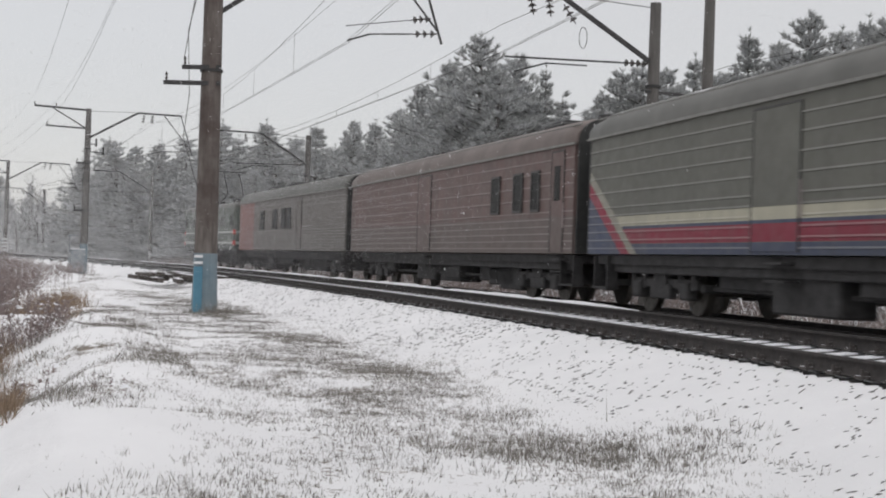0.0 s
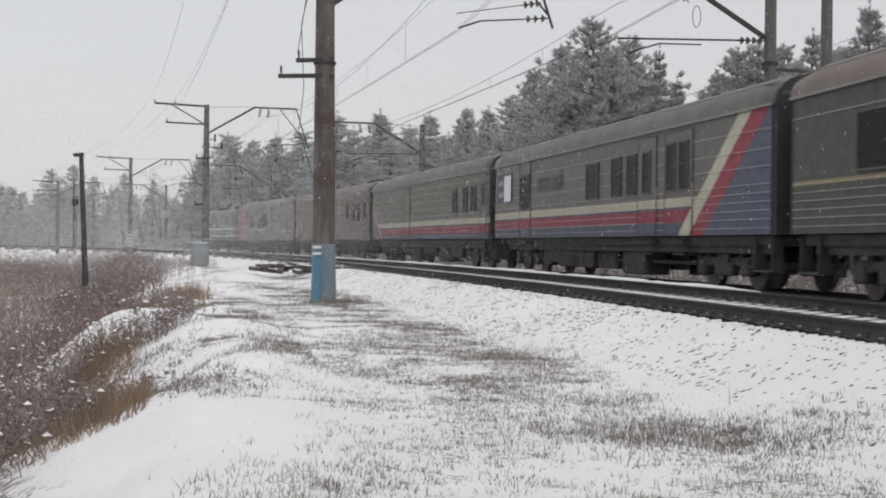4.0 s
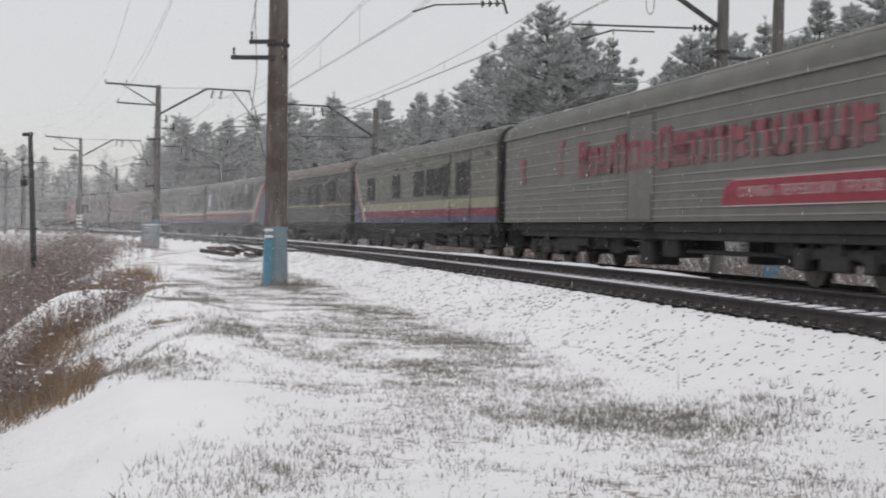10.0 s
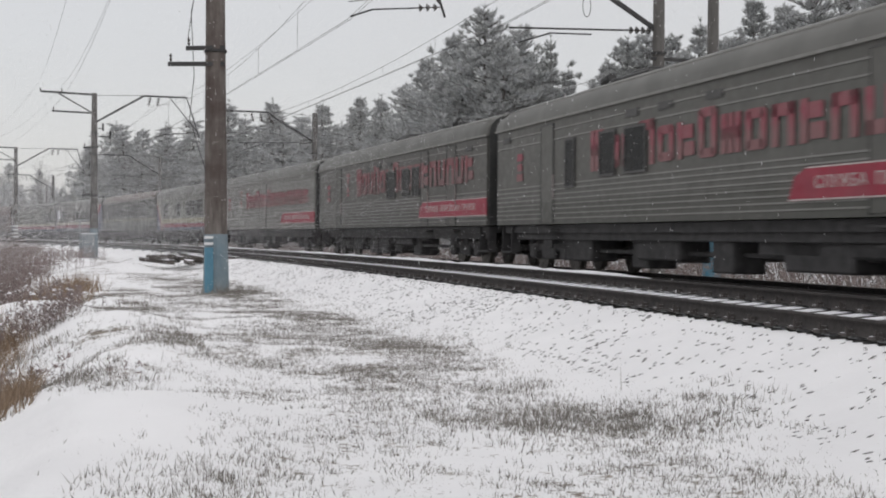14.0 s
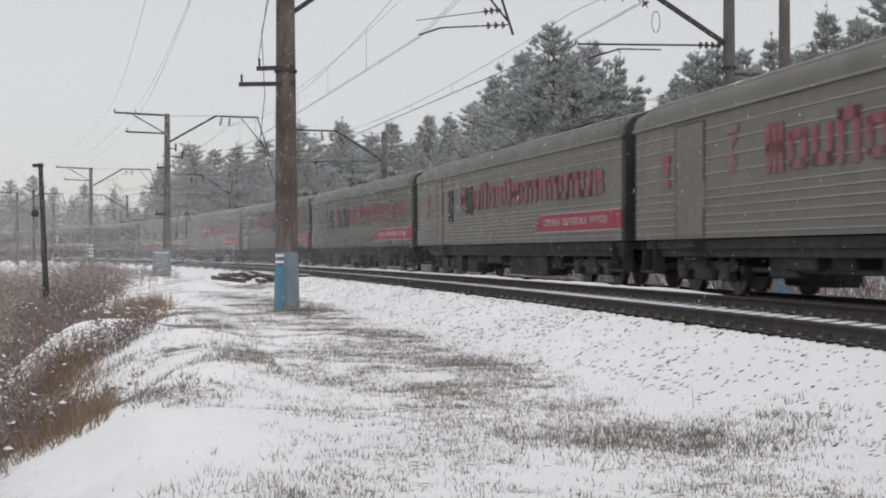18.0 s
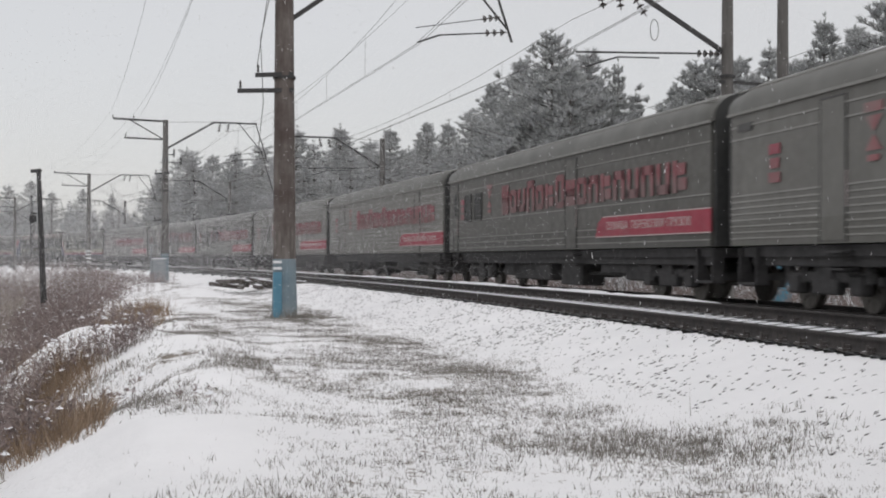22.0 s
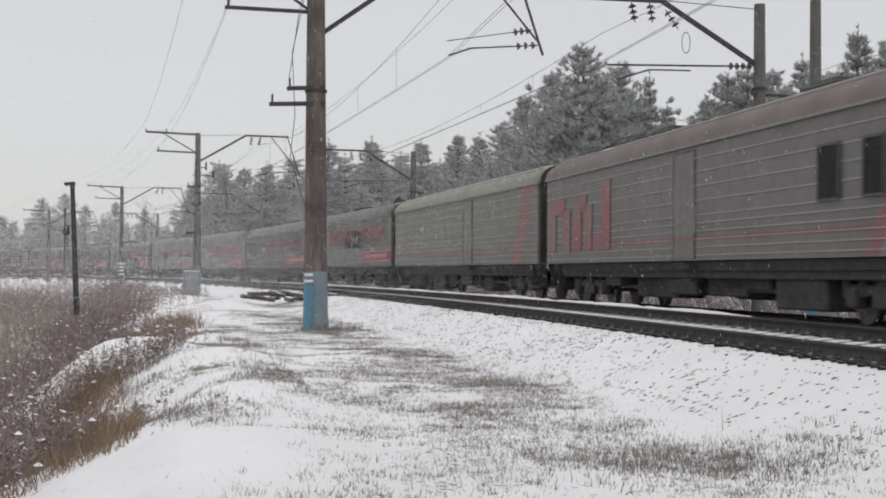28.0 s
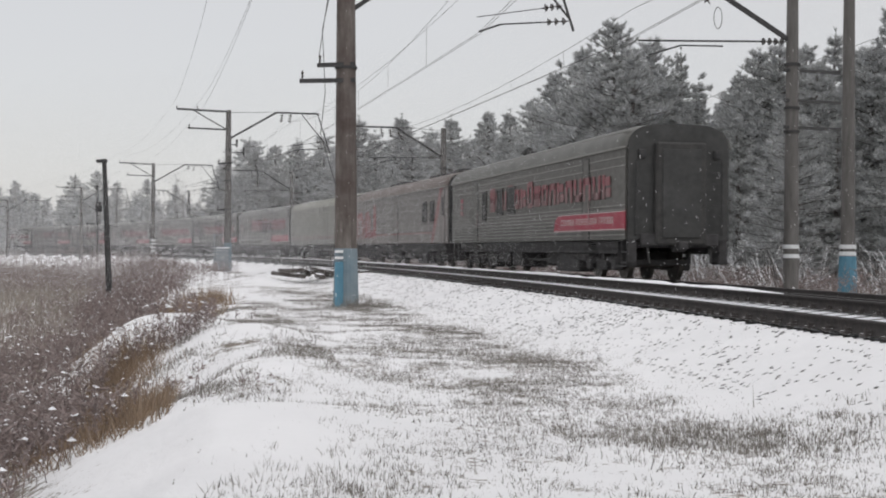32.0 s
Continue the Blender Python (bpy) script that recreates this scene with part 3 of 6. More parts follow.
        beam(bm, (across(4.5), 0.05, H - 2.45), (across(3.85), 0.1, H - 2.68), 0.05, 0.05)
        part("steady_arm", bm, STEEL, ob)
        bm = fresh()
        rod(bm, (across(5.7), 0, H - 1.95), (across(3.8), 0.1, H - 2.25), 0.014, sides=5)
        part("stay_wire", bm, STEEL, ob)
    for k in (0, 1):
        bm = fresh()
        px = across(3.5 + 0.55 * k)
        insulator(bm, (px, 0.05 * k, H - 0.12), (px - side * 0.1, 0, H - 0.7), 0.13)
        part("hanger_insulator", bm, CERAMIC, ob)
    if field_arms:
        bm = fresh()
        beam(bm, (-side * 0.12, 0, H - 0.1), (-side * 3.3, 0, H - 0.02), 0.1, 0.12)
        part("field_arm", bm, STEEL, ob, "steel crossarm on the field side")
        bm = fresh()
        beam(bm, (-side * 0.12, 0, H - low_arm - 0.05), (-side * 2.6, 0, H - low_arm), 0.08, 0.1)
        part("field_arm", bm, STEEL, ob)
        bm = fresh()
        beam(bm, (-side * 0.2, 0, H - low_arm), (-side * 2.2, 0, H - 0.1), 0.07, 0.07)
        part("strut", bm, STEEL, ob)
        for px, pz in ((3.3, H), (2.0, H), (2.5, H - low_arm + 0.04)):
            bm = fresh()
            insulator(bm, (-side * px, 0, pz), (-side * px, 0, pz + 0.22), 0.05, 2)
            part("pin_insulator", bm, CERAMIC, ob)
    return ob


def signal_arms(ob, arms):
    """Short crossarms with pin insulators: (height, reach)."""
    for z, reach in arms:
        bm = fresh()
        beam(bm, (0.24, -0.22, z), (-reach, -0.22, z - 0.06), 0.09, 0.12)
        part("crossarm", bm, STEEL, ob)
        bm = fresh()
        insulator(bm, (-reach + 0.08, -0.22, z), (-reach + 0.08, -0.22, z + 0.24), 0.045, 2)
        part("pin_insulator", bm, CERAMIC, ob)


P1 = mast("catenary_mast", -3.5, -7.54, -0.85, 9.95, 1, "brown weathered concrete mast with pale blue painted foot", BLUE, 0.08, lean=-0.36, material=CONCRETE, drop=2.2, low_arm=1.53, reach=1.02, radii=(0.25, 0.3))
signal_arms(P1, [(7.03, 0.85), (6.57, 1.35)])
bm = fresh()
box(bm, -0.24, -0.36, 0.72, 0.24, 0.06, 1.3)
part("number_plate", bm, BLUE_DEEP, P1, "strong blue plate")
for z in (1.48, 1.66):
    bm = fresh()
    box(bm, -0.24, -0.37, z, 0.24, 0.07, 0.075)
    part("white_stripe", bm, WHITE, P1)
for a, b in (((-0.8, -0.22, 7.2), (-0.5, -0.2, 9.2)), ((-0.5, -0.2, 9.2), (-0.3, -0.1, 10.2)), ((-0.62, -0.2, 6.2), (-0.75, -0.2, 5.0)), ((-0.75, -0.2, 5.0), (-0.25, -0.1, 3.4)), ((-0.62, -0.2, 6.2), (-0.7, -0.2, 8.0)), ((-0.7, -0.2, 8.0), (-0.35, -0.1, 9.6))):
    bm = rod(fresh(), a, b, 0.012, sides=5)
    part("down_lead", bm, WIRE, P1)
P2 = mast("catenary_mast", 46.8, -7.5, -0.5, 9.83, 1, "grey concrete mast with lineside cabinet at its foot", BLUE, 0.02)
signal_arms(P2, [(3.9, 0.75), (6.9, 0.7)])
for z, r in ((8.1, 0.6), (7.6, 1.1)):
    bm = fresh()
    beam(bm, (-0.3 * r, 0, z), (0.95 * r, 0, z), 0.05, 0.06)
    rod(bm, (0.9 * r, 0, z - 0.15), (0.9 * r, 0, z + 0.35), 0.06, sides=8)
    part("switch_arm", bm, STEEL, P2)
P3 = mast("catenary_mast", 96.6, -7.5, -0.7, 9.3, 1, "grey concrete mast with white warning bands")
for z in (1.2, 1.55, 1.9, 2.25):
    bm = fresh()
    rod(bm, (0, 0, z), (0, 0, z + 0.17), 0.262, 0.261, 20)
    part("white_band", bm, WHITE, P3)
for s_, top_ in ((147, 8.9), (200, 8.8), (252, 8.8)):
    mast("catenary_mast", s_, -7.8, -0.7, top_, 1, "distant grey concrete mast in falling snow")
F1 = mast("catenary_mast", -4.5, 5.67, -0.8, 9.03, -1, "grey concrete mast behind the tracks", field_arms=False, cantilever=True)
for z in (8.6, 7.7, 6.9):
    bm = fresh()
    beam(bm, (-0.3, -0.1, z - 1.5), (1.5, -0.1, z - 1.55), 0.07, 0.09)
    part("crossarm", bm, STEEL_SNOW, F1)
for z in (1.5, 1.78):
    bm = fresh()
    rod(bm, (0, 0, z), (0, 0, z + 0.12), 0.243, 0.242, 20)
    part("white_band", bm, WHITE, F1)
for s_ in (41.5, 92, 142, 192):
    mast("catenary_mast", s_, 5.5, -0.9, 8.6, -1, "distant grey concrete mast behind the tracks", field_arms=False, cantilever=True)


def plain_pole(s, u, foot, top, r, label, paint=None, lean=0.0, cap=False, name="utility_pole"):
    x, y, th = line(s, u)
    ob = thing(name, label, "pole", "poles beside the railway", at=Matrix.LocRotScale((float(x), float(y), foot), Matrix.Rotation(radians(lean), 3, "Y"), None))
    bm = fresh()
    rod(bm, (0, 0, -0.3), (0, 0, top - foot), r, r * 0.66, 16)
    part("shaft", bm, CONCRETE_GREY if paint else STEEL, ob)
    if paint:
        bm = fresh()
        rod(bm, (0, 0, -0.2), (0, 0, 1.7), r + 0.1, r + 0.03, 16)
        part("painted_foot", bm, paint, ob, "blue painted foot")
        for z in (1.72, 1.95):
            bm = fresh()
            rod(bm, (0, 0, z), (0, 0, z + 0.14), r + 0.03, r + 0.03, 16)
            part("white_band", bm, WHITE, ob)
    if cap:
        bm = fresh()
        box(bm, -0.12, 0, top - foot - 0.1, 0.5, 0.26, 0.16, bevel=0.03)
        part("cap", bm, STEEL, ob)
        bm = fresh()
        box(bm, -0.33, -0.1, top - foot - 2.4, 0.3, 0.26, 0.34, bevel=0.05)
        rod(bm, (-0.45, -0.1, top - foot - 2.1), (0, 0, top - foot - 2.2), 0.03, sides=6)
        part("junction_box", bm, STEEL, ob)
    return ob


plain_pole(-0.5, 9.6, -0.95, 12.5, 0.25, "tall grey pole with blue and white painted foot", BLUE_DEEP)
plain_pole(26, -15.1, -1.75, 5.2, 0.16, "dark leaning pole standing in dry weeds", lean=-2.6, cap=True)
plain_pole(118, 9.5, -0.9, 9.0, 0.2, "distant dark pole behind the train")
plain_pole(160, -3, -0.9, 9.8, 0.22, "distant dark pole in falling snow")
plain_pole(215, -18, -1.2, 9.4, 0.22, "distant dark pole in falling snow")


def cabinet():
    x, y, th = line(46.0, -7.95)
    ob = thing("lineside_cabinet", "pale blue-grey lineside cabinet beside a mast", "cabinet", at=Matrix.LocRotScale((float(x), float(y), -0.5), Matrix.Rotation(float(th), 3, "Z"), None))
    bm = fresh()
    box(bm, 0, 0, 0.65, 0.85, 0.6, 1.45, bevel=0.03)
    part("body", bm, CABINET, ob)
    bm = fresh()
    box(bm, 0, 0, 1.41, 0.93, 0.68, 0.06, bevel=0.02)
    part("roof", bm, CAP, ob, "snow on the cabinet roof")
    bm = fresh()
    box(bm, 0.06, -0.31, 0.7, 0.6, 0.03, 1.1, bevel=0.01)
    part("door", bm, CABINET, ob)
    bm = fresh()
    box(bm, -0.5, 0, 0.9, 0.08, 0.08, 2.7)
    box(bm, -0.3, 0, 2.25, 0.6, 0.1, 0.08)
    part("conduit_post", bm, CABINET, ob)


cabinet()


# ---- wires ----
def wire(name, s_list, u, z, sag, r, label):
    """A wire from mast to mast with its sag."""
    bm_v, bm_f = [], []
    pts = []
    for a, b in zip(s_list, s_list[1:]):
        for k in range(9):
            w = k / 9
            x0, y0, _ = line(a, u)
            x1, y1, _ = line(b, u)
            pts.append((float(x0 * (1 - w) + x1 * w), float(y0 * (1 - w) + y1 * w), z - sag * 4 * w * (1 - w)))
    for i, p in enumerate(pts):
        for k in range(4):
            a = k * math.pi / 2
            bm_v.append((p[0] + r * math.cos(a), p[1], p[2] + r * math.sin(a)))
        if i:
            for k in range(4):
                bm_f.append((4 * i - 4 + k, 4 * i - 4 + (k + 1) % 4, 4 * i + (k + 1) % 4, 4 * i + k))
    ob = mesh_part(name, numpy_mesh(name, bm_v, bm_f, WIRE), None, None)
    return tagged(ob, label, "wire", "overhead wires")


NEAR_S = [-54, -3.5, 46.8, 96.6, 147, 200, 252]
FAR_S = [-54, -4.5, 41.5, 92, 142, 192]
for ss, u0, zc, up, sag in ((NEAR_S, -3.7, 7.2, 2.05, 1.3), (FAR_S, 0.7, 7.1, 0.85, 0.65)):
    wire("contact_wire", ss, u0 - 0.06, zc, 0.05, 0.009, "grooved copper contact wire over the track")
    wire("contact_wire", ss, u0 + 0.06, zc + 0.02, 0.05, 0.009, "grooved copper contact wire over the track")
    wire("messenger_wire", ss, u0, zc + up, sag, 0.009, "sagging catenary messenger wire over the track")
    if ss is NEAR_S:
        wire("feeder_wire", ss, u0 + 0.5, zc + up + 0.05, 0.7, 0.008, "slack feeder wire beside the messenger wire")
for u0, z0 in ((-11.0, 10.2), (-9.5, 10.2), (-9.9, 9.0)):
    wire("line_wire", NEAR_S, u0, z0, 0.7, 0.0065, "thin line wire on the field side")
wire("line_wire", FAR_S, 8.2, 7.3, 0.6, 0.008, "line wire behind the tracks")
for ss, u0, zc, up, sag in ((NEAR_S, -3.7, 7.2, 2.05, 1.3), (FAR_S, 0.7, 7.1, 0.85, 0.65)):
    for a, b in zip(ss[1:], ss[2:4]):
        for k in range(1, 7):
            w = k / 7
            x0, y0, _ = line(a, u0)
            x1, y1, _ = line(b, u0)
            px, py = float(x0 * (1 - w) + x1 * w), float(y0 * (1 - w) + y1 * w)
            bm = fresh()
            rod(bm, (px, py, zc), (px, py, zc + up - sag * 4 * w * (1 - w)), 0.0055, sides=4)
            tagged(part("dropper", bm, WIRE, None), "thin dropper between two overhead wires", "wire", "droppers of the overhead line")


def sleeper_stack():
    x, y, th = line(20.5, -4.9)
    ob = thing("timber_pile", "pile of old timber sleepers with snow beside the track", "timber pile", at=Matrix.LocRotScale((float(x), float(y), -0.5), Matrix.Rotation(float(th) + 0.15, 3, "Z"), None))
    rnd = random.Random(5)
    for i in range(15):
        bm = fresh()
        box(bm, -1.9 + 0.42 * (i % 8) + rnd.uniform(-0.1, 0.1), rnd.uniform(-2.5, 2.5), 0.12 + 0.21 * (i // 8) + rnd.uniform(0, 0.06), 0.26, 2.7, 0.19, (rnd.uniform(-0.05, 0.05), rnd.uniform(-0.08, 0.08), rnd.uniform(-0.35, 0.35)), 0.015)
        part("sleeper", bm, TIMBER, ob)


sleeper_stack()

# ---- the train ----
CAR = 24.54


def run(t):
    """How far along the line the joint between the tenth and the eleventh car has come."""
    v = t - 19
    return 10.878 * v - 0.00461 * v * v + 0.000133 * v ** 3


SHARED = {}


def shared(key, build, material):
    if key not in SHARED:
        bm = build()
        me = bpy.data.meshes.new(key[0])
        bm.to_mesh(me)
        bm.free()
        me.materials.append(material)
        SHARED[key] = me
    return SHARED[key]


def put(name, key, build, material, parent, x, y, z, label=""):
    ob = mesh_part(name, shared((name, *key), build, material), None, parent, label)
    ob.location = (x, y, z)
    return ob


def hull(length, half, z0, z1):
    """Side walls and ends of a car body, with slightly rounded corners."""
    bm = fresh()
    box(bm, 0, 0, (z0 + z1) / 2, length, 2 * half, z1 - z0)
    bmesh.ops.bevel(bm, geom=[e for e in bm.edges if abs(e.verts[0].co.z - e.verts[1].co.z) > 1], offset=0.12, segments=3, affect="EDGES")
    return bm


def roof_shape(length, half, z1, rise):
    """An arched roof whose ends curve down."""
    bm = fresh()
    n, k = 30, 18
    grid = []
    for i in range(n + 1):
        x = -length / 2 + length * i / n
        row = []
        for j in range(k + 1):
            a = math.pi * j / k
            cy, sz = math.cos(a), math.sin(a)
            yy = -half * math.copysign(abs(cy) ** 0.62, cy)
            zz = z1 + rise * sz ** 0.75 * (1 if 0 < i < n else 0.8)
            row.append(bm.verts.new((x, yy, zz)))
        grid.append(row)
    for i in range(n):
        for j in range(k):
            bm.faces.new((grid[i][j], grid[i + 1][j], grid[i + 1][j + 1], grid[i][j + 1]))
    bm.faces.new(grid[0])
    bm.faces.new(grid[n][::-1])
    bmesh.ops.recalc_face_normals(bm, faces=bm.faces[:])
    for f in bm.faces:
        f.smooth = len(f.verts) == 4
    return bm


def ribs_shape(length, half, zs):
    bm = fresh()
    for z in zs:
        for sd in (-1, 1):
            box(bm, 0, sd * (half + 0.006), z, length, 0.022, 0.032)
    return bm


def bogie_frame():
    bm = fresh()
    for sd in (-1, 1):
        box(bm, 0, sd * 1.02, 0.62, 3.3, 0.16, 0.2, bevel=0.03)
        box(bm, 0, sd * 1.05, 0.45, 1.0, 0.2, 0.3, bevel=0.03)
        for ax in (-1.2, 1.2):
            box(bm, ax, sd * 1.05, 0.48, 0.42, 0.26, 0.36, bevel=0.04)
            rod(bm, (ax - 0.32, sd * 1.05, 0.5), (ax - 0.32, sd * 1.05, 0.86), 0.09, sides=8)
            rod(bm, (ax + 0.32, sd * 1.05, 0.5), (ax + 0.32, sd * 1.05, 0.86), 0.09, sides=8)
    box(bm, 0, 0, 0.72, 0.6, 2.3, 0.28)
    box(bm, 1.75, 0, 0.55, 0.14, 2.0, 0.16)
    box(bm, -1.75, 0, 0.55, 0.14, 2.0, 0.16)
    return bm


def wheelset():
    bm = fresh()
    rod(bm, (0, -0.95, 0), (0, 0.95, 0), 0.085, sides=10)
    for sd in (-1, 1):
        rod(bm, (0, sd * 0.72, 0), (0, sd * 0.85, 0), 0.475, sides=26)
        rod(bm, (0, sd * 0.69, 0), (0, sd * 0.73, 0), 0.5, sides=26)
        rod(bm, (0, sd * 0.85, 0), (0, sd * 0.88, 0), 0.16, sides=12)
        for k in range(4):
            a = k * math.pi / 2
            box(bm, 0.3 * math.cos(a), sd * 0.855, 0.3 * math.sin(a), 0.07, 0.02, 0.07)
    return bm


WHEELSETS = []


def bogie(parent, x):
    b = put("bogie", ("std",), bogie_frame, UNDER, parent, x, 0, 0, "sooty two-axle bogie")
    for ax in (-1.2, 1.2):
        w = put("wheelset", ("std",), wheelset, WHEEL, b, ax, 0, 0.475)
        WHEELSETS.append((w, ax))


def window(parent, a, z0, z1, w, sd=-1):
    x = a - CAR / 2
    h = z1 - z0

    def rim():
        bm = fresh()
        for dx in (-1, 1):
            box(bm, dx * (w / 2 + 0.02), 0, 0, 0.05, 0.05, h + 0.09)
        for dz in (-1, 1):
            box(bm, 0, 0, dz * (h / 2 + 0.02), w, 0.05, 0.05)
        if w > 0.8:
            box(bm, 0, 0.005, h * 0.12, w, 0.03, 0.03)
        return bm
    fr = put("window", (round(w, 2), round(h, 2)), rim, FRAME, parent, x, sd * 1.56, (z0 + z1) / 2)
    put("pane", (round(w, 2), round(h, 2)), lambda: box(fresh(), 0, 0, 0, w, 0.012, h), GLASS, fr, 0, sd * 0.006, 0)
    return fr


def door(parent, a, w, paint, glazed=True):
    x = a - CAR / 2

    def leaf():
        bm = fresh()
        box(bm, x, -1.54, 2.46, w, 0.024, 2.42, bevel=0.006)
        return bm

    def seam():
        bm = fresh()
        for dx in (-1, 1):
            box(bm, dx * (w / 2 + 0.012), 0, 0, 0.025, 0.03, 2.46)
        box(bm, 0, 0, 1.225, w, 0.03, 0.03)
        return bm
    d = mesh_part("door", shared(("door", round(a, 2), round(w, 2), paint.name), leaf, paint), None, parent)
    put("door_seam", (round(w, 2),), seam, FRAME, d, x, -1.546, 2.46)
    put("handle", ("bar",), lambda: rod(fresh(), (0, 0, -0.3), (0, 0, 0.3), 0.014, sides=6), DULL_WHITE, d, x + w / 2 + 0.12, -1.587, 2.11, "pale grab bar")
    put("step", ("std",), lambda: box(box(fresh(), 0, 0, 0, 0.8, 0.3, 0.04), 0, 0.05, -0.3, 0.7, 0.3, 0.04), UNDER, d, x, -1.437, 1.06)
    if glazed:
        put("door_pane", (round(w, 2),), lambda: box(fresh(), 0, 0, 0, w * 0.5, 0.012, 0.85, bevel=0.004), GLASS, d, x, -1.556, 2.91)
    return d


def sign_block(kind, w, h):
    """A plain cut-out block in the size of one painted sign character."""
    bm = fresh()
    st = min(0.22, w * 0.31)
    if kind == 0:
        parts = [(-w / 2 + st / 2, 0, st, h), (w / 2 - st / 2, 0, st, h), (0, h / 2 - st / 2, w, st)]
    elif kind == 1:
        parts = [(-w / 2 + st / 2, 0, st, h * 0.9), (w / 2 - st / 2, 0, st, h * 0.9), (0, h / 2 - st * 0.4, w * 0.8, st * 0.8), (0, -h / 2 + st * 0.4, w * 0.8, st * 0.8)]
    elif kind == 2:
        parts = [(-w / 2 + st / 2, 0, st, h), (w / 2 - st / 2, 0, st, h), (0, -h / 2 + st / 2, w, st)]
    elif kind == 3:
        parts = [(-w / 2 + st / 2, 0, st, h), (w * 0.12, h * 0.22, w * 0.6, st * 1.2), (w * 0.2, -h * 0.24, w * 0.6, st * 1.2)]
    else:
        parts = [(-w * 0.36, 0, st, h), (0, 0, st * 0.9, h), (w * 0.36, 0, st, h), (0, 0, w, st)]
    for px, pz, sx, sz in parts:
        box(bm, px, 0, pz, sx, 0.012, sz)
    return bm


def sign_row(parent, paint, a0=7.8, a1=22.9, z0=2.4, z1=3.2):
    """A row of plain red blocks in place of the lettered company name."""
    kinds = (4, 1, 2, 0, 1, 3, 1, 4, 1, 0, 3, 0, 2, 0, 2, 3)
    n = len(kinds)
    pitch = (a1 - a0) / n
    for i, kd in enumerate(kinds):
        a = a0 + (i + 0.5) * pitch
        big = i in (0, 3, 6)
        h = (z1 - z0) * (1.3 if big else 1.0)
        key = (kd, round(h, 2), paint.name)
        ob = mesh_part("sign_block", shared(("sign_block", *key), lambda: sign_block(kd, pitch * 0.8, h), paint), None, parent)
        ob.location = (a - CAR / 2, -1.5565, (z0 + z1) / 2 + (0.08 if big else 0))


def emblem(parent, a, z, w, h, paint):
    """A plain mark of stacked shapes in place of a company badge."""
    bm = fresh()
    if w < 0.5:
        for k in (-0.36, 0, 0.36):
            box(bm, a - CAR / 2, -1.5565, z + k * h, w * (1 if k else 0.8), 0.012, h * 0.26)
        part("emblem", bm, paint, parent, "small red painted mark")
        return
    box(bm, a - CAR / 2, -1.5565, z + h * 0.42, w, 0.012, h * 0.16)
    for sgn in (-1, 1):
        v = [bm.verts.new((a - CAR / 2 + dx * w, -1.555, z + dz * h)) for dx, dz in ((-0.45, sgn * 0.28), (0.45, sgn * 0.28), (0, sgn * 0.02))]
        bm.faces.new(v if sgn > 0 else v[::-1])
    box(bm, a - CAR / 2, -1.5565, z - h * 0.4, w * 0.6, 0.012, h * 0.1)
    part("emblem", bm, paint, parent, "small red painted mark")


def flat_text(name, body, size, material, parent, x, y, z, stretch=1.0, label=""):
    cu = bpy.data.curves.new(name, "FONT")
    cu.body, cu.size, cu.align_x, cu.align_y, cu.extrude = body, size, "LEFT", "CENTER", 0.004
    tmp = bpy.data.objects.new(name, cu)
    me = bpy.data.meshes.new_from_object(tmp)
    bpy.data.objects.remove(tmp)
    me.materials.clear()
    ob = mesh_part(name, me, material, parent, label)
    ob.matrix_local = Matrix.LocRotScale((x, y, z), Euler((math.pi / 2, 0, 0)), (stretch, 1, 1))
    return ob


def banner(parent, a0=17.1, a1=24.1, z0=1.48, z1=2.02):
    bm = fresh()
    pts = [(a0 - CAR / 2 - 0.12, z0), (a1 - CAR / 2, z0), (a1 - CAR / 2, z1), (a0 - CAR / 2 + 0.45, z1), (a0 - CAR / 2 + 0.06, z1 - 0.16)]
    front = [bm.verts.new((x, -1.566, z)) for x, z in pts]
    back = [bm.verts.new((x, -1.545, z)) for x, z in pts]
    bm.faces.new(front)
    bm.faces.new(back[::-1])
    for i in range(len(pts)):
        j = (i + 1) % len(pts)
        bm.faces.new((front[j], front[i], back[i], back[j]))
    bmesh.ops.recalc_face_normals(bm, faces=bm.faces[:])
    b = part("banner", bm, BANNER, parent, "crimson banner with white lettering")
    x = a0 - CAR / 2 + 0.7
    for word in ("СЛУЖБА", "ПЕРЕВОЗКИ", "ГРУЗОВ"):
        ob = flat_text("lettering", word, 0.27, LETTER_PALE, b, x, -1.57, (z0 + z1) / 2, 1.28, "pale lettering on the banner")
        x += 1.28 * max(v.co.x for v in ob.data.vertices) + 0.2
    for z, x0 in ((z0 + 0.015, a0 - 0.1), (z1 - 0.015, a0 + 0.45)):
        bm = box(fresh(), (x0 + a1) / 2 - CAR / 2, -1.567, z, a1 - x0, 0.006, 0.025)
        part("banner_edge", bm, LETTER_PALE, b, "thin pale edge line")
    return b


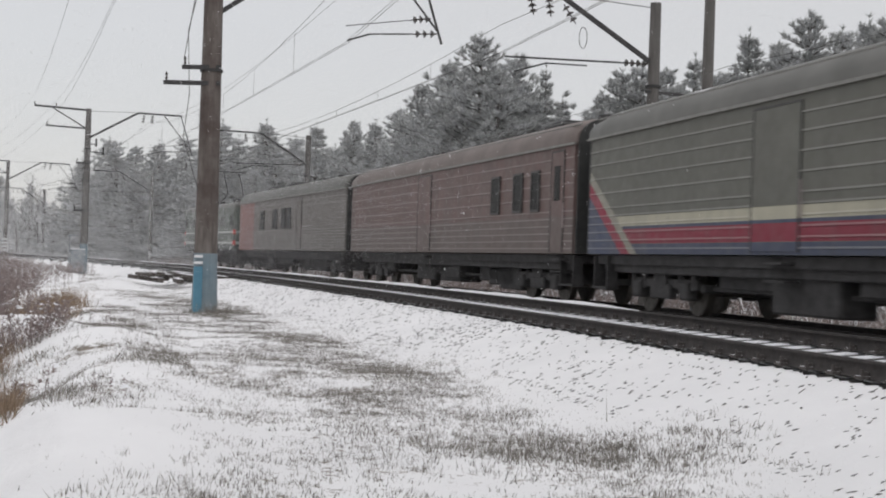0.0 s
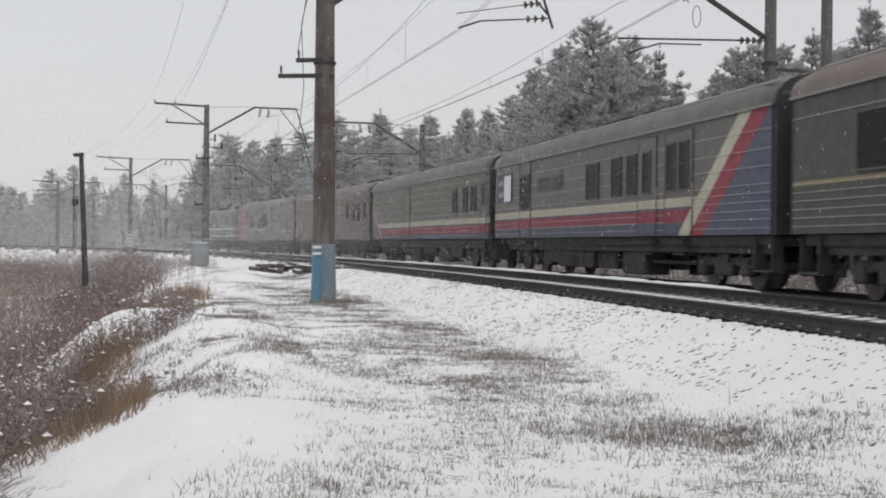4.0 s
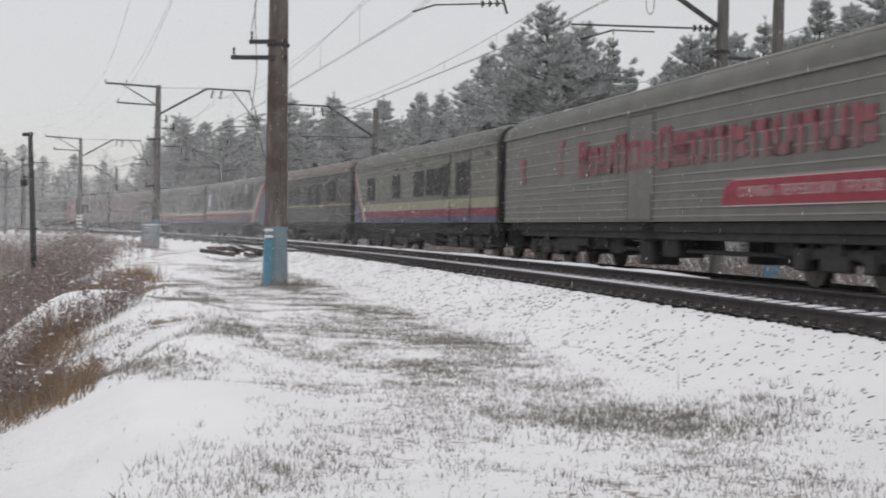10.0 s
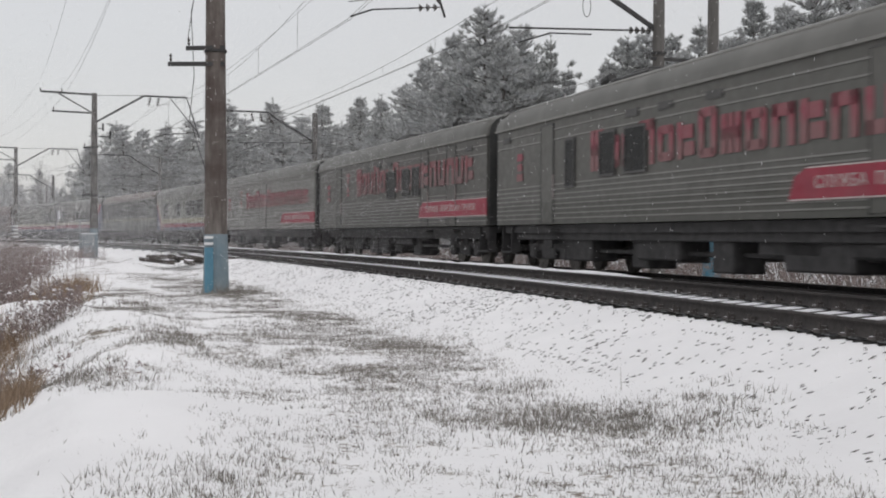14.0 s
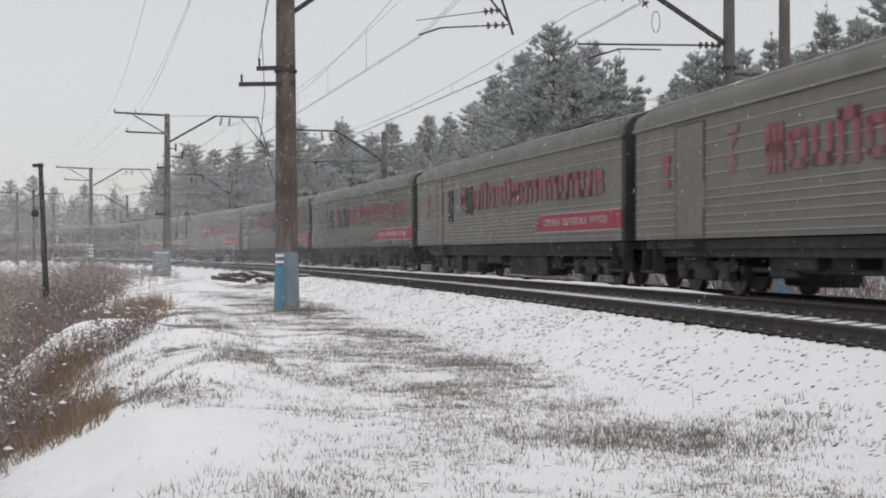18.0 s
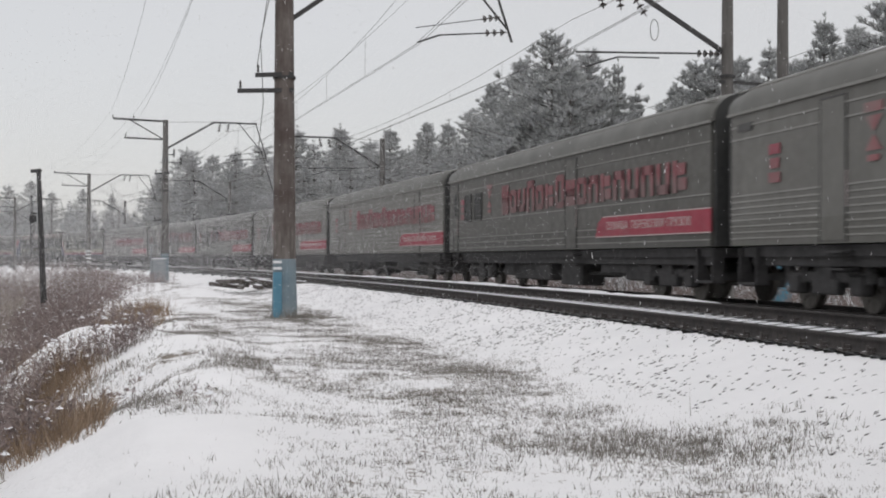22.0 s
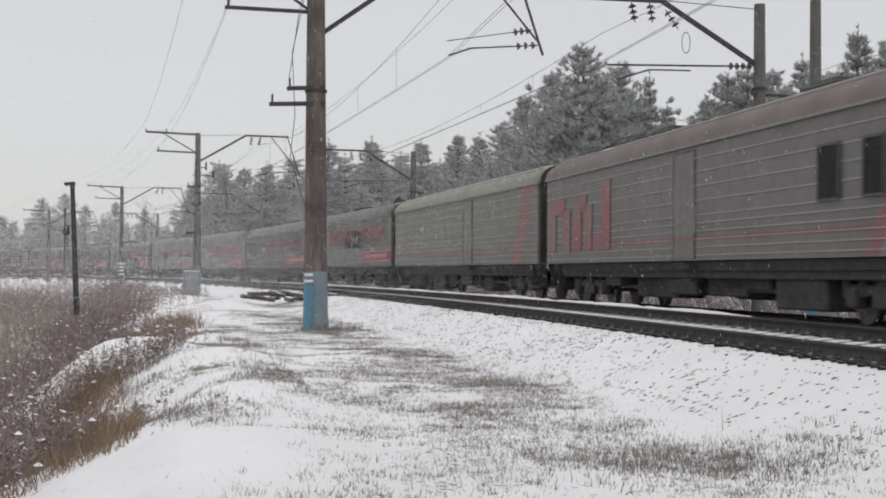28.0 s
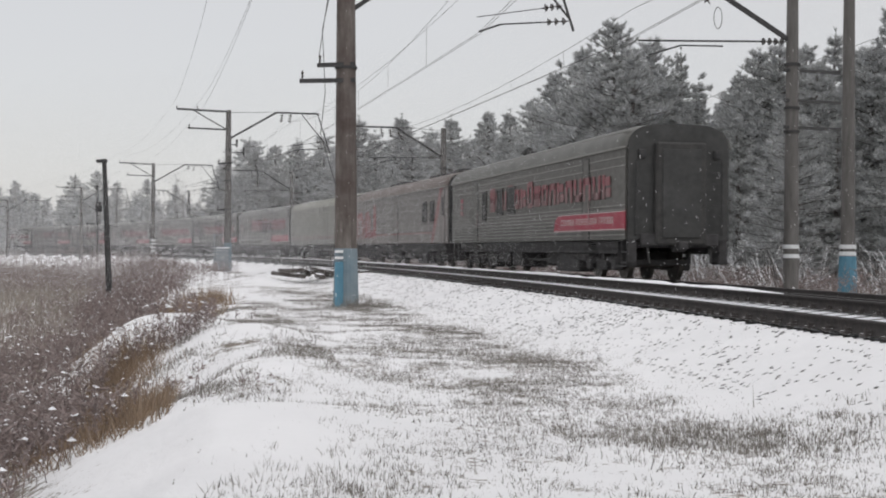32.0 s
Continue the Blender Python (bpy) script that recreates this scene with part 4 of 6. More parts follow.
def roof_gear(parent, spots, roof_z=4.48):
    for a, kind in spots:
        x = a - CAR / 2
        if kind == 0:
            put("roof_vent", ("cap",), lambda: rod(rod(fresh(), (0, 0, 0), (0, 0, 0.2), 0.12, sides=12), (0, 0, 0.18), (0, 0, 0.3), 0.22, 0.18, 12), STEEL, parent, x, 0.1, roof_z, "mushroom roof vent")
        elif kind == 1:
            put("roof_box", ("low",), lambda: box(box(fresh(), 0, 0, 0.1, 1.5, 1.1, 0.26, bevel=0.05), 0, 0, 0.26, 1.1, 0.8, 0.1, bevel=0.03), STEEL, parent, x, 0, roof_z - 0.02, "low roof equipment box")
        else:
            put("roof_chimney", ("dark",), lambda: box(rod(rod(fresh(), (-0.4, 0, -0.05), (-0.2, 0, 0.32), 0.09, sides=10), (-0.25, 0, 0.28), (0.3, 0, 0.34), 0.12, sides=10), 0.75, 0, 0.12, 0.36, 0.4, 0.28, bevel=0.04), STEEL, parent, x, -0.2, roof_z, "dark stove chimney and hood")


def under_gear(parent, seed):
    rnd = random.Random(seed)
    put("underframe", ("std",), lambda: box(fresh(), 0, 0, 1.08, 23.2, 2.7, 0.2), UNDER, parent, 0, 0, 0)
    for sd in (-1, 1):
        put("side_sill", ("std",), lambda: box(fresh(), 0, 0, 0, 22.6, 0.12, 0.24, bevel=0.02), UNDER, parent, 0, sd * 1.2, 0.92)
    put("brake_pipe", ("std",), lambda: rod(fresh(), (-6.4, -0.9, 0.55), (6.4, -0.9, 0.55), 0.05, sides=6), UNDER, parent, 0, 0, 0)
    for sx in (-1, 1):
        put("foot_board", ("std",), lambda: box(box(box(fresh(), 0, 0, 0, 0.9, 0.3, 0.05), -0.4, 0, 0.35, 0.05, 0.25, 0.7), 0.4, 0, 0.35, 0.05, 0.25, 0.7), UNDER, parent, sx * 11.2, -1.3, 0.45)
    for i in range(11):
        w = rnd.choice((0.9, 1.3, 1.8, 2.2))
        h = rnd.choice((0.45, 0.6, 0.7, 0.8))
        put("equipment_box", (w, h), lambda: box(fresh(), 0, 0, 0, w, 0.7, h, bevel=0.04), UNDER, parent, -6.3 + i * 1.26 + rnd.uniform(-0.4, 0.4), -0.8 + rnd.choice((0, 0.15, 1.4)), 1.0 - h / 2)
    for sx in (-1, 1):
        put("coupler", ("std",), lambda: box(box(fresh(), 0, 0, 0, 0.9, 0.24, 0.24, bevel=0.03), 0, 0, 0, 0.3, 0.36, 0.36, bevel=0.05), UNDER, parent, sx * 11.9, 0, 1.04)


def end_plate():
    """The car's end: upright sides and an arched top."""
    bm = fresh()
    rim = [(-1.5, 1.2), (1.5, 1.2)] + [(1.5 * math.copysign(abs(math.cos(a)) ** 0.62, math.cos(a)), 3.8 + 0.68 * math.sin(a) ** 0.75) for a in [math.pi * j / 16 for j in range(17)]]
    for x in (-0.03, 0.03):
        bm.faces.new([bm.verts.new((x, y, z)) for y, z in rim])
    bm.verts.ensure_lookup_table()
    n = len(rim)
    for i in range(n):
        j = (i + 1) % n
        bm.faces.new((bm.verts[i], bm.verts[j], bm.verts[n + j], bm.verts[n + i]))
    bmesh.ops.recalc_face_normals(bm, faces=bm.faces[:])
    return bm


CARS = []
RIB_PAINT = {}


def rail_car(num, label, paint, roof, windows=(), doors=(), ribs=(), sign=None, flag=False, gear=(), tail=False, slots=(), category="railway car"):
    ob = thing("rail_car", label, category, "cars of the passing train")
    half, z0, z1 = 1.53, 1.2, 3.82
    mesh_part("body", shared(("body", paint.name), lambda: hull(23.75, half, z0, z1), paint), None, ob)
    rf = mesh_part("roof", shared(("roof", roof.name), lambda: roof_shape(23.75, 1.56, z1, 0.7), roof), None, ob, "arched grey metal roof")
    put("gutter", ("std",), lambda: box(box(fresh(), 0, -1.575, 0, 23.7, 0.05, 0.055), 0, 1.575, 0, 23.7, 0.05, 0.055), GUTTER, ob, 0, 0, z1 - 0.01)
    put("roof_seam", ("std",), lambda: box(box(fresh(), 0, -1.375, 4.285, 23.5, 0.035, 0.03), 0, 1.375, 4.285, 23.5, 0.035, 0.03), GUTTER, rf, 0, 0, 0)
    # ribs take a lighter copy of the body paint, a painted highlight
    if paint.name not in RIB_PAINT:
        RIB_PAINT[paint.name] = car_paint(paint.name + "_rib_highlight", *RECIPES[paint.name], gain=1.17)
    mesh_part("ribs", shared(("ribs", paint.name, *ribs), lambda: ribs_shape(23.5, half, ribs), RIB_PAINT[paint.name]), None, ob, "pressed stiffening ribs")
    for sx in (-1, 1):
        if not (tail and sx > 0):
            put("gangway", ("std",), lambda: box(box(fresh(), 0, 0, 2.4, 0.44, 1.5, 2.7, bevel=0.06), 0, 0, 2.4, 0.2, 1.62, 2.82, bevel=0.05), BELLOWS, ob, sx * 12.08, 0, 0, "dark rubber gangway bellows")
        put("end_wall", ("std",), end_plate, TAILDARK, ob, sx * 11.89, 0, 0)
    under_gear(ob, num)
    bogie(ob, -8.5)
    bogie(ob, 8.5)
    for a, z_lo, z_hi, w in windows:
        window(ob, a, z_lo, z_hi, w)
    for a, w, glazed in doors:
        door(ob, a, w, paint, glazed)
    if sign:
        sign_row(ob, sign, z0=2.5 if num in (8, 13) else 2.4, z1=3.34 if num in (8, 13) else 3.12)
        if num not in (9, 10, 16):
            emblem(ob, 6.3, 2.95, 0.62, 1.0, EMBLEM)
        emblem(ob, 2.6, 2.72, 0.48, 0.74, RED)
    if flag:
        banner(ob)
    roof_gear(rf, gear)
    for a in slots:
        put("vent_slot", ("std",), lambda: box(box(fresh(), 0, 0, 0, 0.7, 0.02, 0.16), 0, -0.008, 0, 0.6, 0.02, 0.1), FRAME, ob, a - CAR / 2, -1.545, 3.52, "dark ventilation slot")
    CARS.append((ob, num))
    return ob


GREY = (0.2, 0.197, 0.182)
CREAM, CRIMSON, NAVY = (0.5, 0.475, 0.37), (0.26, 0.02, 0.048), (0.06, 0.074, 0.125)
LIVERY = [(1.88, 2.1, CREAM), (1.82, 1.88, NAVY), (1.52, 1.82, CRIMSON), (1.2, 1.5, NAVY)]
LIVERY_LOW = [(1.72, 2.06, (0.36, 0.34, 0.235)), (1.69, 1.72, NAVY), (1.44, 1.69, CRIMSON), (1.2, 1.44, NAVY)]
FULL_RIBS = (1.32, 1.5, 1.68, 1.86, 2.04, 2.22, 2.55, 2.88, 3.2, 3.5)
LOW_RIBS = (1.34, 1.46, 1.58, 1.7, 1.82, 1.94, 2.06, 2.18, 3.3, 3.55)
E0 = -CAR / 2

PAINT_1 = car_paint("grey_paint_red_end", (0.19, 0.17, 0.16), slants=[(E0 + 4.6, E0 + 4.6, (0.26, 0.12, 0.11), -1)], grime=0.55)
PAINT_2 = car_paint("faded_brown_paint", (0.19, 0.12, 0.11), bands=[(1.2, 2.1, (0.165, 0.125, 0.115))], grime=0.6)
PAINT_3 = car_paint("olive_grey_livery", (0.15, 0.152, 0.128), [(lo - 0.1 if lo > 1.2 else lo, hi - 0.09, k) for lo, hi, k in LIVERY], [(E0 + 3.4, E0 - 0.6, (0.3, 0.29, 0.24), -1), (E0 + 3.0, E0 - 1.0, CRIMSON, -1), (E0 + 2.5, E0 - 1.5, NAVY, -1)], 0.35)
PAINT_4 = car_paint("grey_livery", (0.16, 0.155, 0.142), LIVERY, [(E0 + 19.0, E0 + 22.45, CREAM, 1), (E0 + 19.65, E0 + 23.1, CRIMSON, 1), (E0 + 20.5, E0 + 23.95, NAVY, 1)], 0.35)
PAINT_5 = car_paint("dark_green_paint", (0.058, 0.064, 0.055), [(2.1, 2.2, (0.26, 0.22, 0.11))], grime=0.4)
PAINT_6 = car_paint("grey_livery_front", (0.19, 0.19, 0.165), LIVERY_LOW, [(E0 + 3.2, E0 + 0.55, CREAM, -1), (E0 + 2.85, E0 + 0.2, CRIMSON, -1), (E0 + 2.5, E0 - 0.15, NAVY, -1)], 0.35)
PAINT_G = car_paint("warm_grey_paint", GREY, [(1.2, 1.62, (0.19, 0.185, 0.17))], grime=0.5)
PAINT_GD = car_paint("sooty_grey_paint", (0.108, 0.106, 0.095), [(1.2, 1.75, (0.074, 0.073, 0.064))], grime=0.5)
PAINT_GM = car_paint("dusty_grey_paint", (0.175, 0.173, 0.158), [(1.2, 1.66, (0.13, 0.128, 0.113))], grime=0.5)
PAINT_9 = car_paint("dark_greenish_grey_paint", (0.125, 0.125, 0.112), [(1.2, 1.75, (0.085, 0.086, 0.074))], grime=0.5)
PAINT_14 = car_paint("olive_cream_paint", (0.235, 0.235, 0.195), [(1.66, 1.73, (0.27, 0.085, 0.085)), (1.2, 1.64, (0.2, 0.2, 0.175))], [(E0 + 21.0, E0 + 22.4, (0.27, 0.12, 0.115), 1), (E0 + 22.0, E0 + 23.4, (0.17, 0.15, 0.14), 1)], 0.45)
PAINT_15 = car_paint("grey_paint_red_line", (0.2, 0.188, 0.18), [(1.66, 1.74, (0.25, 0.1, 0.1)), (1.2, 1.64, (0.2, 0.18, 0.17))], [(E0 + 20.7, E0 + 22.5, (0.25, 0.1, 0.105), 1), (E0 + 21.2, E0 + 23.2, (0.22, 0.2, 0.19), 1)], 0.5)

W0, W1 = 2.3, 3.25
rail_car(1, "faded grey railway car with reddish front end", PAINT_1, ROOF, [(7.0, W0, W1, 0.9), (10.2, W0, W1, 0.9), (12.2, W0, W1, 0.85), (13.4, W0, W1, 0.7)], [(15.6, 0.9, False)], LOW_RIBS, gear=[(4, 1), (9, 1), (14, 0), (17, 0)])
rail_car(2, "faded reddish-brown baggage car with rusty ribs", PAINT_2, ROOF_BROWN, [(18.4, W0, W1, 0.6), (20.2, W0, W1, 0.6), (21.5, W0, W1, 0.5)], [(11.2, 1.5, False), (23.0, 0.8, True)], FULL_RIBS, gear=[(20, 1), (22, 0), (8, 0)])
rail_car(3, "olive-grey mail car with cream, red and blue stripes", PAINT_3, ROOF, [(18.9, W0, W1, 0.65), (20.6, W0, W1, 0.6), (21.9, W0, W1, 0.7)], [(9.3, 1.6, False), (23.3, 0.8, True)], FULL_RIBS)
c4 = rail_car(4, "grey mail car with striped livery and blue poster", PAINT_4, ROOF, [(4.5, 2.2, 3.3, 0.45), (5.15, 2.2, 3.3, 0.45), (12.35, W0, W1, 1.05), (14.45, W0, 3.3, 0.68), (15.7, W0, 3.3, 0.62), (16.85, W0, 3.3, 0.5), (18.55, W0, 3.4, 0.52), (19.38, W0, 3.4, 0.52)], [(4.8, 1.4, False), (16.85, 1.3, False), (19.0, 1.75, False)], (1.34, 1.52, 1.7, 1.88, 2.06, 2.24, 2.6, 2.95, 3.35), gear=[(17.5, 0)])
bm = fresh()
box(bm, E0 + 2.0, -1.556, 2.98, 2.0, 0.02, 1.0)
poster = part("poster", bm, INK, c4, "dark poster panel beside the door")
bm = fresh()
box(bm, E0 + 2.45, -1.57, 2.97, 0.95, 0.012, 0.92)
part("poster_field", bm, WHITE, poster, "white field of the poster")
for dz, w in ((0.2, 0.62), (-0.22, 0.66)):
    bm = box(fresh(), E0 + 1.5, -1.57, 2.98 + dz, w, 0.012, 0.17)
    part("poster_bar", bm, DULL_WHITE, poster)
flat_text("lettering", "ПОЧТОВЫЙ", 0.62, FADED_INK, c4, E0 + 6.3, -1.554, 2.88, 0.86, "dark painted lettering")
rail_car(5, "dark green dining car with a thin yellow line", PAINT_5, ROOF_BROWN, [(4.05, W0, 3.28, 1.5), (8.55, W0, 3.28, 1.05), (10.25, W0, 3.28, 1.2), (14.3, W0, 3.28, 1.3), (16.15, W0, 3.28, 0.95), (6.0, W0, 3.28, 0.6), (19.2, W0, 3.4, 0.62), (20.05, W0, 3.4, 0.62)], [(19.62, 1.75, False)], (1.34, 1.5, 1.66, 1.82, 1.98, 2.14, 3.4), gear=[(8.8, 2), (11.2, 0), (18, 1)])
rail_car(6, "grey coach with cream, red and blue stripes", PAINT_6, ROOF, [(4.4, W0, W1, 1.35), (9.6, W0, W1, 1.25), (13.55, W0, W1, 1.35), (15.35, W0, W1, 0.9), (16.65, W0, W1, 0.85), (17.8, 2.2, 3.35, 0.6), (19.6, 2.2, 3.35, 0.62), (20.4, 2.2, 3.35, 0.62)], [(17.8, 0.9, False), (20.0, 1.8, False)], (2.36, 2.6, 2.95, 3.3, 3.55), gear=[(10, 1), (13, 0), (16.8, 0), (18.3, 2), (20.6, 0)], slots=(9.6, 11, 13.5, 23))
EXP = "grey express freight car with red sign and banner"
rail_car(7, EXP, PAINT_G, ROOF, [], [(12.4, 1.6, False)], FULL_RIBS, RED, flag=True)
rail_car(8, EXP + ", windows", PAINT_GD, ROOF, [(13.3, 2.28, 3.2, 1.1), (15.3, 2.28, 3.2, 0.85), (16.6, 2.28, 3.2, 0.85)], [(4.6, 0.8, False), (17.6, 0.8, True), (20.6, 0.9, False)], LOW_RIBS, RED_FADED, True, [(9, 0), (11, 1), (17, 2), (18.6, 0)], slots=(9.8, 11.4, 13, 22.4))
rail_car(9, EXP + ", narrow windows", PAINT_9, ROOF, [(8.9, 2.28, 3.2, 0.85), (10.5, 2.28, 3.2, 1.1), (6.5, 2.1, 3.2, 0.55)], [(4.8, 0.9, False), (19.8, 0.9, False)], LOW_RIBS, RED, True, [(5.5, 2), (8, 1)], slots=(1.4, 10.3, 12.0, 14.2))
rail_car(10, EXP + ", single window", PAINT_G, ROOF, [(9.1, 2.3, 3.2, 0.7), (6.4, 2.1, 3.2, 0.5)], [(4.6, 0.8, False)], LOW_RIBS, RED, True, [(7.0, 0), (8.3, 0)])
rail_car(11, EXP + ", doors", PAINT_G, ROOF, [], [(4.0, 1.6, False), (20.0, 0.8, False)], FULL_RIBS, RED, flag=True, gear=[(16.5, 0), (17.5, 0)])
rail_car(12, EXP + ", sooty", PAINT_GD, ROOF, [(3.4, 2.3, 3.2, 0.8), (4.8, 2.3, 3.2, 0.85)], [(1.5, 0.7, True), (14.9, 0.9, False)], (1.34, 1.52, 1.7, 2.3, 3.4), RED_FADED, True, [(4.2, 2), (6.2, 0), (20, 0)])
rail_car(13, EXP + ", windows", PAINT_GM, ROOF, [(13.5, 2.28, 3.2, 1.05), (15.3, 2.28, 3.2, 0.9), (16.7, 2.28, 3.2, 0.75)], [(4.9, 0.9, False), (17.8, 0.7, True)], LOW_RIBS, RED, True, [(10.5, 1), (12, 0), (18, 0), (20, 2)], slots=(1.2, 9.3, 11.2, 22.5))
rail_car(14, "olive-cream baggage car with a thin red line", PAINT_14, ROOF_CREAM, [], [(14.9, 1.3, False)], FULL_RIBS, gear=[])
c15 = rail_car(15, "grey baggage car with red emblem and slanted stripe", PAINT_15, ROOF_BROWN, [(19.5, 2.25, 3.2, 0.75), (21.1, 2.25, 3.2, 0.65)], [(12.4, 1.3, False), (23.2, 0.7, True)], FULL_RIBS, gear=[(4, 0), (8, 1), (10, 0), (17, 1), (20, 0), (21.5, 1)])
for px, pz, sx, sz in ((1.2, 2.3, 0.85, 1.5), (2.1, 2.9, 1.0, 0.45), (2.8, 2.15, 0.7, 1.3), (3.9, 2.3, 0.8, 1.5), (4.5, 2.9, 0.6, 0.45), (5.0, 2.2, 0.65, 1.3), (6.6, 2.5, 0.75, 1.9), (5.9, 1.75, 0.9, 0.45)):
    bm = fresh()
    box(bm, E0 + px, -1.556, pz, sx, 0.014, sz)
    part("emblem_block", bm, EMBLEM, c15, "faded red emblem block")
rail_car(16, EXP + ", sooty", PAINT_GD, ROOF, [(9.5, 2.28, 3.2, 0.8), (11.2, 2.28, 3.2, 1.1), (6.9, 2.1, 3.2, 0.55)], [(5.2, 0.8, False), (20.4, 0.6, False)], LOW_RIBS, RED_FADED, True, [(8.5, 2), (11, 0), (20, 0)], tail=True)


def tail_end(car):
    """The closed rear face of the last car: gangway frame, shutter, lamps and hoses."""
    bm = fresh()
    box(bm, 12.0, 0, 2.5, 0.3, 1.5, 2.9, bevel=0.06)
    part("gangway_frame", bm, BELLOWS, car, "black gangway frame")
    bm = fresh()
    box(bm, 12.17, 0, 2.5, 0.05, 1.16, 2.5, bevel=0.02)
    part("gangway_shutter", bm, TAILDARK, car, "closed grey shutter")
    for sd in (-1, 1):
        bm = fresh()
        rod(bm, (11.95, sd * 0.95, 1.0), (12.05, sd * 0.9, 0.55), 0.03, sides=6)
        part("brake_hose", bm, BELLOWS, car)
        bm = fresh()
        box(bm, 11.98, sd * 0.9, 1.2, 0.16, 0.5, 0.35, bevel=0.03)
        part("buffer_beam", bm, UNDER, car)
        bm = rod(fresh(), (11.99, sd * 1.28, 1.35), (11.99, sd * 1.28, 3.4), 0.018, sides=6)
        for z in (1.35, 3.4):
            rod(bm, (11.88, sd * 1.28, z), (11.99, sd * 1.28, z), 0.018, sides=6)
        part("hand_rail", bm, STEEL, car)
        bm = rod(box(fresh(), 11.97, sd * 1.12, 3.62, 0.12, 0.2, 0.26, bevel=0.03), (12.03, sd * 1.12, 3.62), (12.06, sd * 1.12, 3.62), 0.075, sides=14)
        part("tail_lamp", bm, STEEL, car, "unlit round tail lamp")
    bm = fresh()
    for k in range(9):
        beam(bm, (12.0, 0.98, 1.3 + 0.3 * k), (12.0, 1.22, 1.3 + 0.3 * k), 0.03, 0.03)
    part("ladder_rungs", bm, STEEL, car)
    for sd in (-1, 1):
        bm = box(fresh(), 11.6, sd * 1.36, 0.55, 0.55, 0.3, 0.05)
        box(bm, 11.6, sd * 1.36, 0.85, 0.55, 0.26, 0.04)
        for dx in (-0.26, 0.26):
            box(bm, 11.6 + dx, sd * 1.36, 0.85, 0.03, 0.26, 0.7)
        part("corner_steps", bm, UNDER, car, "folding corner steps")


tail_end(CARS[-1][0])

LOCO_PAINT = car_paint("green_grey_locomotive_paint", (0.17, 0.19, 0.17), [(2.2, 2.3, (0.6, 0.62, 0.6)), (1.55, 1.66, (0.6, 0.62, 0.6)), (1.2, 1.5, (0.12, 0.13, 0.125))], grime=0.4)
LAMP_RED = plain("red_buffer_paint", (0.5, 0.04, 0.035), (0.62, 0.07, 0.06), 4.0, 0.5)
LOCOS = []


def loco(offset, label):
    ob = thing("locomotive", label, "locomotive")
    part("body", hull(16.0, 1.56, 1.2, 3.7), LOCO_PAINT, ob)
    part("roof", roof_shape(16.0, 1.56, 3.7, 0.4), ROOF, ob)
    for x in (-5.5, 5.5):
        bogie(ob, x)
    bm = fresh()
    box(bm, 0, 0, 1.05, 15.6, 2.6, 0.3)
    part("underframe", bm, UNDER, ob)
    for a in (-4.5, -1.5, 1.5, 4.5):
        bm = fresh()
        box(bm, a, -1.57, 2.9, 1.1, 0.04, 0.55, bevel=0.02)
        part("side_louvre", bm, FRAME, ob)
    for sx in (-7.2, 7.2):
        bm = fresh()
        box(bm, sx, -1.57, 2.95, 0.7, 0.04, 0.7, bevel=0.02)
        part("cab_window", bm, GLASS, ob)
        for z in (1.6, 2.25):
            bm = fresh()
            box(bm, sx * 1.08, -1.5, z, 0.35, 0.14, 0.28, bevel=0.03)
            part("marker", bm, LAMP_RED, ob, "red painted marker")
    bm = fresh()
    for k in (-1, 1):
        for a, b in (((-1.2, 0.6 * k, 4.15), (0.9, 0.5 * k, 4.75)), ((0.9, 0.5 * k, 4.75), (-0.6, 0.5 * k, 6.2))):
            rod(bm, a, b, 0.035, sides=6)
    beam(bm, (-0.6, -0.9, 6.25), (-0.6, 0.9, 6.25), 0.12, 0.06)
    part("pantograph", bm, STEEL, ob)
    for a in (-4.5, 2.8, 5.2):
        bm = fresh()
        insulator(bm, (a, 0.4, 4.05), (a, 0.4, 4.5), 0.12)
        box(bm, a + 0.8, -0.3, 4.2, 0.9, 0.7, 0.35, bevel=0.04)
        part("roof_insulator", bm, STEEL, ob)
    LOCOS.append((ob, offset))


loco(0.6 + 8.2, "green-grey electric locomotive, white stripes, pantograph raised")

# ---- trees ----
def blades(centres, dirs, lengths, widths, rng):
    """Narrow triangles from centres along dirs, as one array of vertices and faces."""
    n = len(centres)
    side = np.cross(dirs, rng.normal(size=(n, 3)))
    side /= np.linalg.norm(side, axis=1)[:, None] + 1e-9
    a = centres - side * widths[:, None]
    b = centres + side * widths[:, None]
    c = centres + dirs * lengths[:, None]
    v = np.stack([a, b, c], 1).reshape(-1, 3)
    return v, np.arange(3 * n).reshape(-1, 3)


def tube(points, radii, sides=6):
    """A tapering limb through points."""
    pts = [Vector(p) for p in points]
    v, f = [], []
    for i, p in enumerate(pts):
        d = (pts[min(i + 1, len(pts) - 1)] - pts[max(i - 1, 0)]).normalized()
        q = d.to_track_quat("Z", "Y")
        for k in range(sides):
            a = 2 * math.pi * k / sides
            v.append(tuple(p + q @ Vector((radii[i] * math.cos(a), radii[i] * math.sin(a), 0))))
        if i:
            o = len(v) - 2 * sides
            f += [(o + k, o + (k + 1) % sides, o + sides + (k + 1) % sides, o + sides + k) for k in range(sides)]
    return v, f


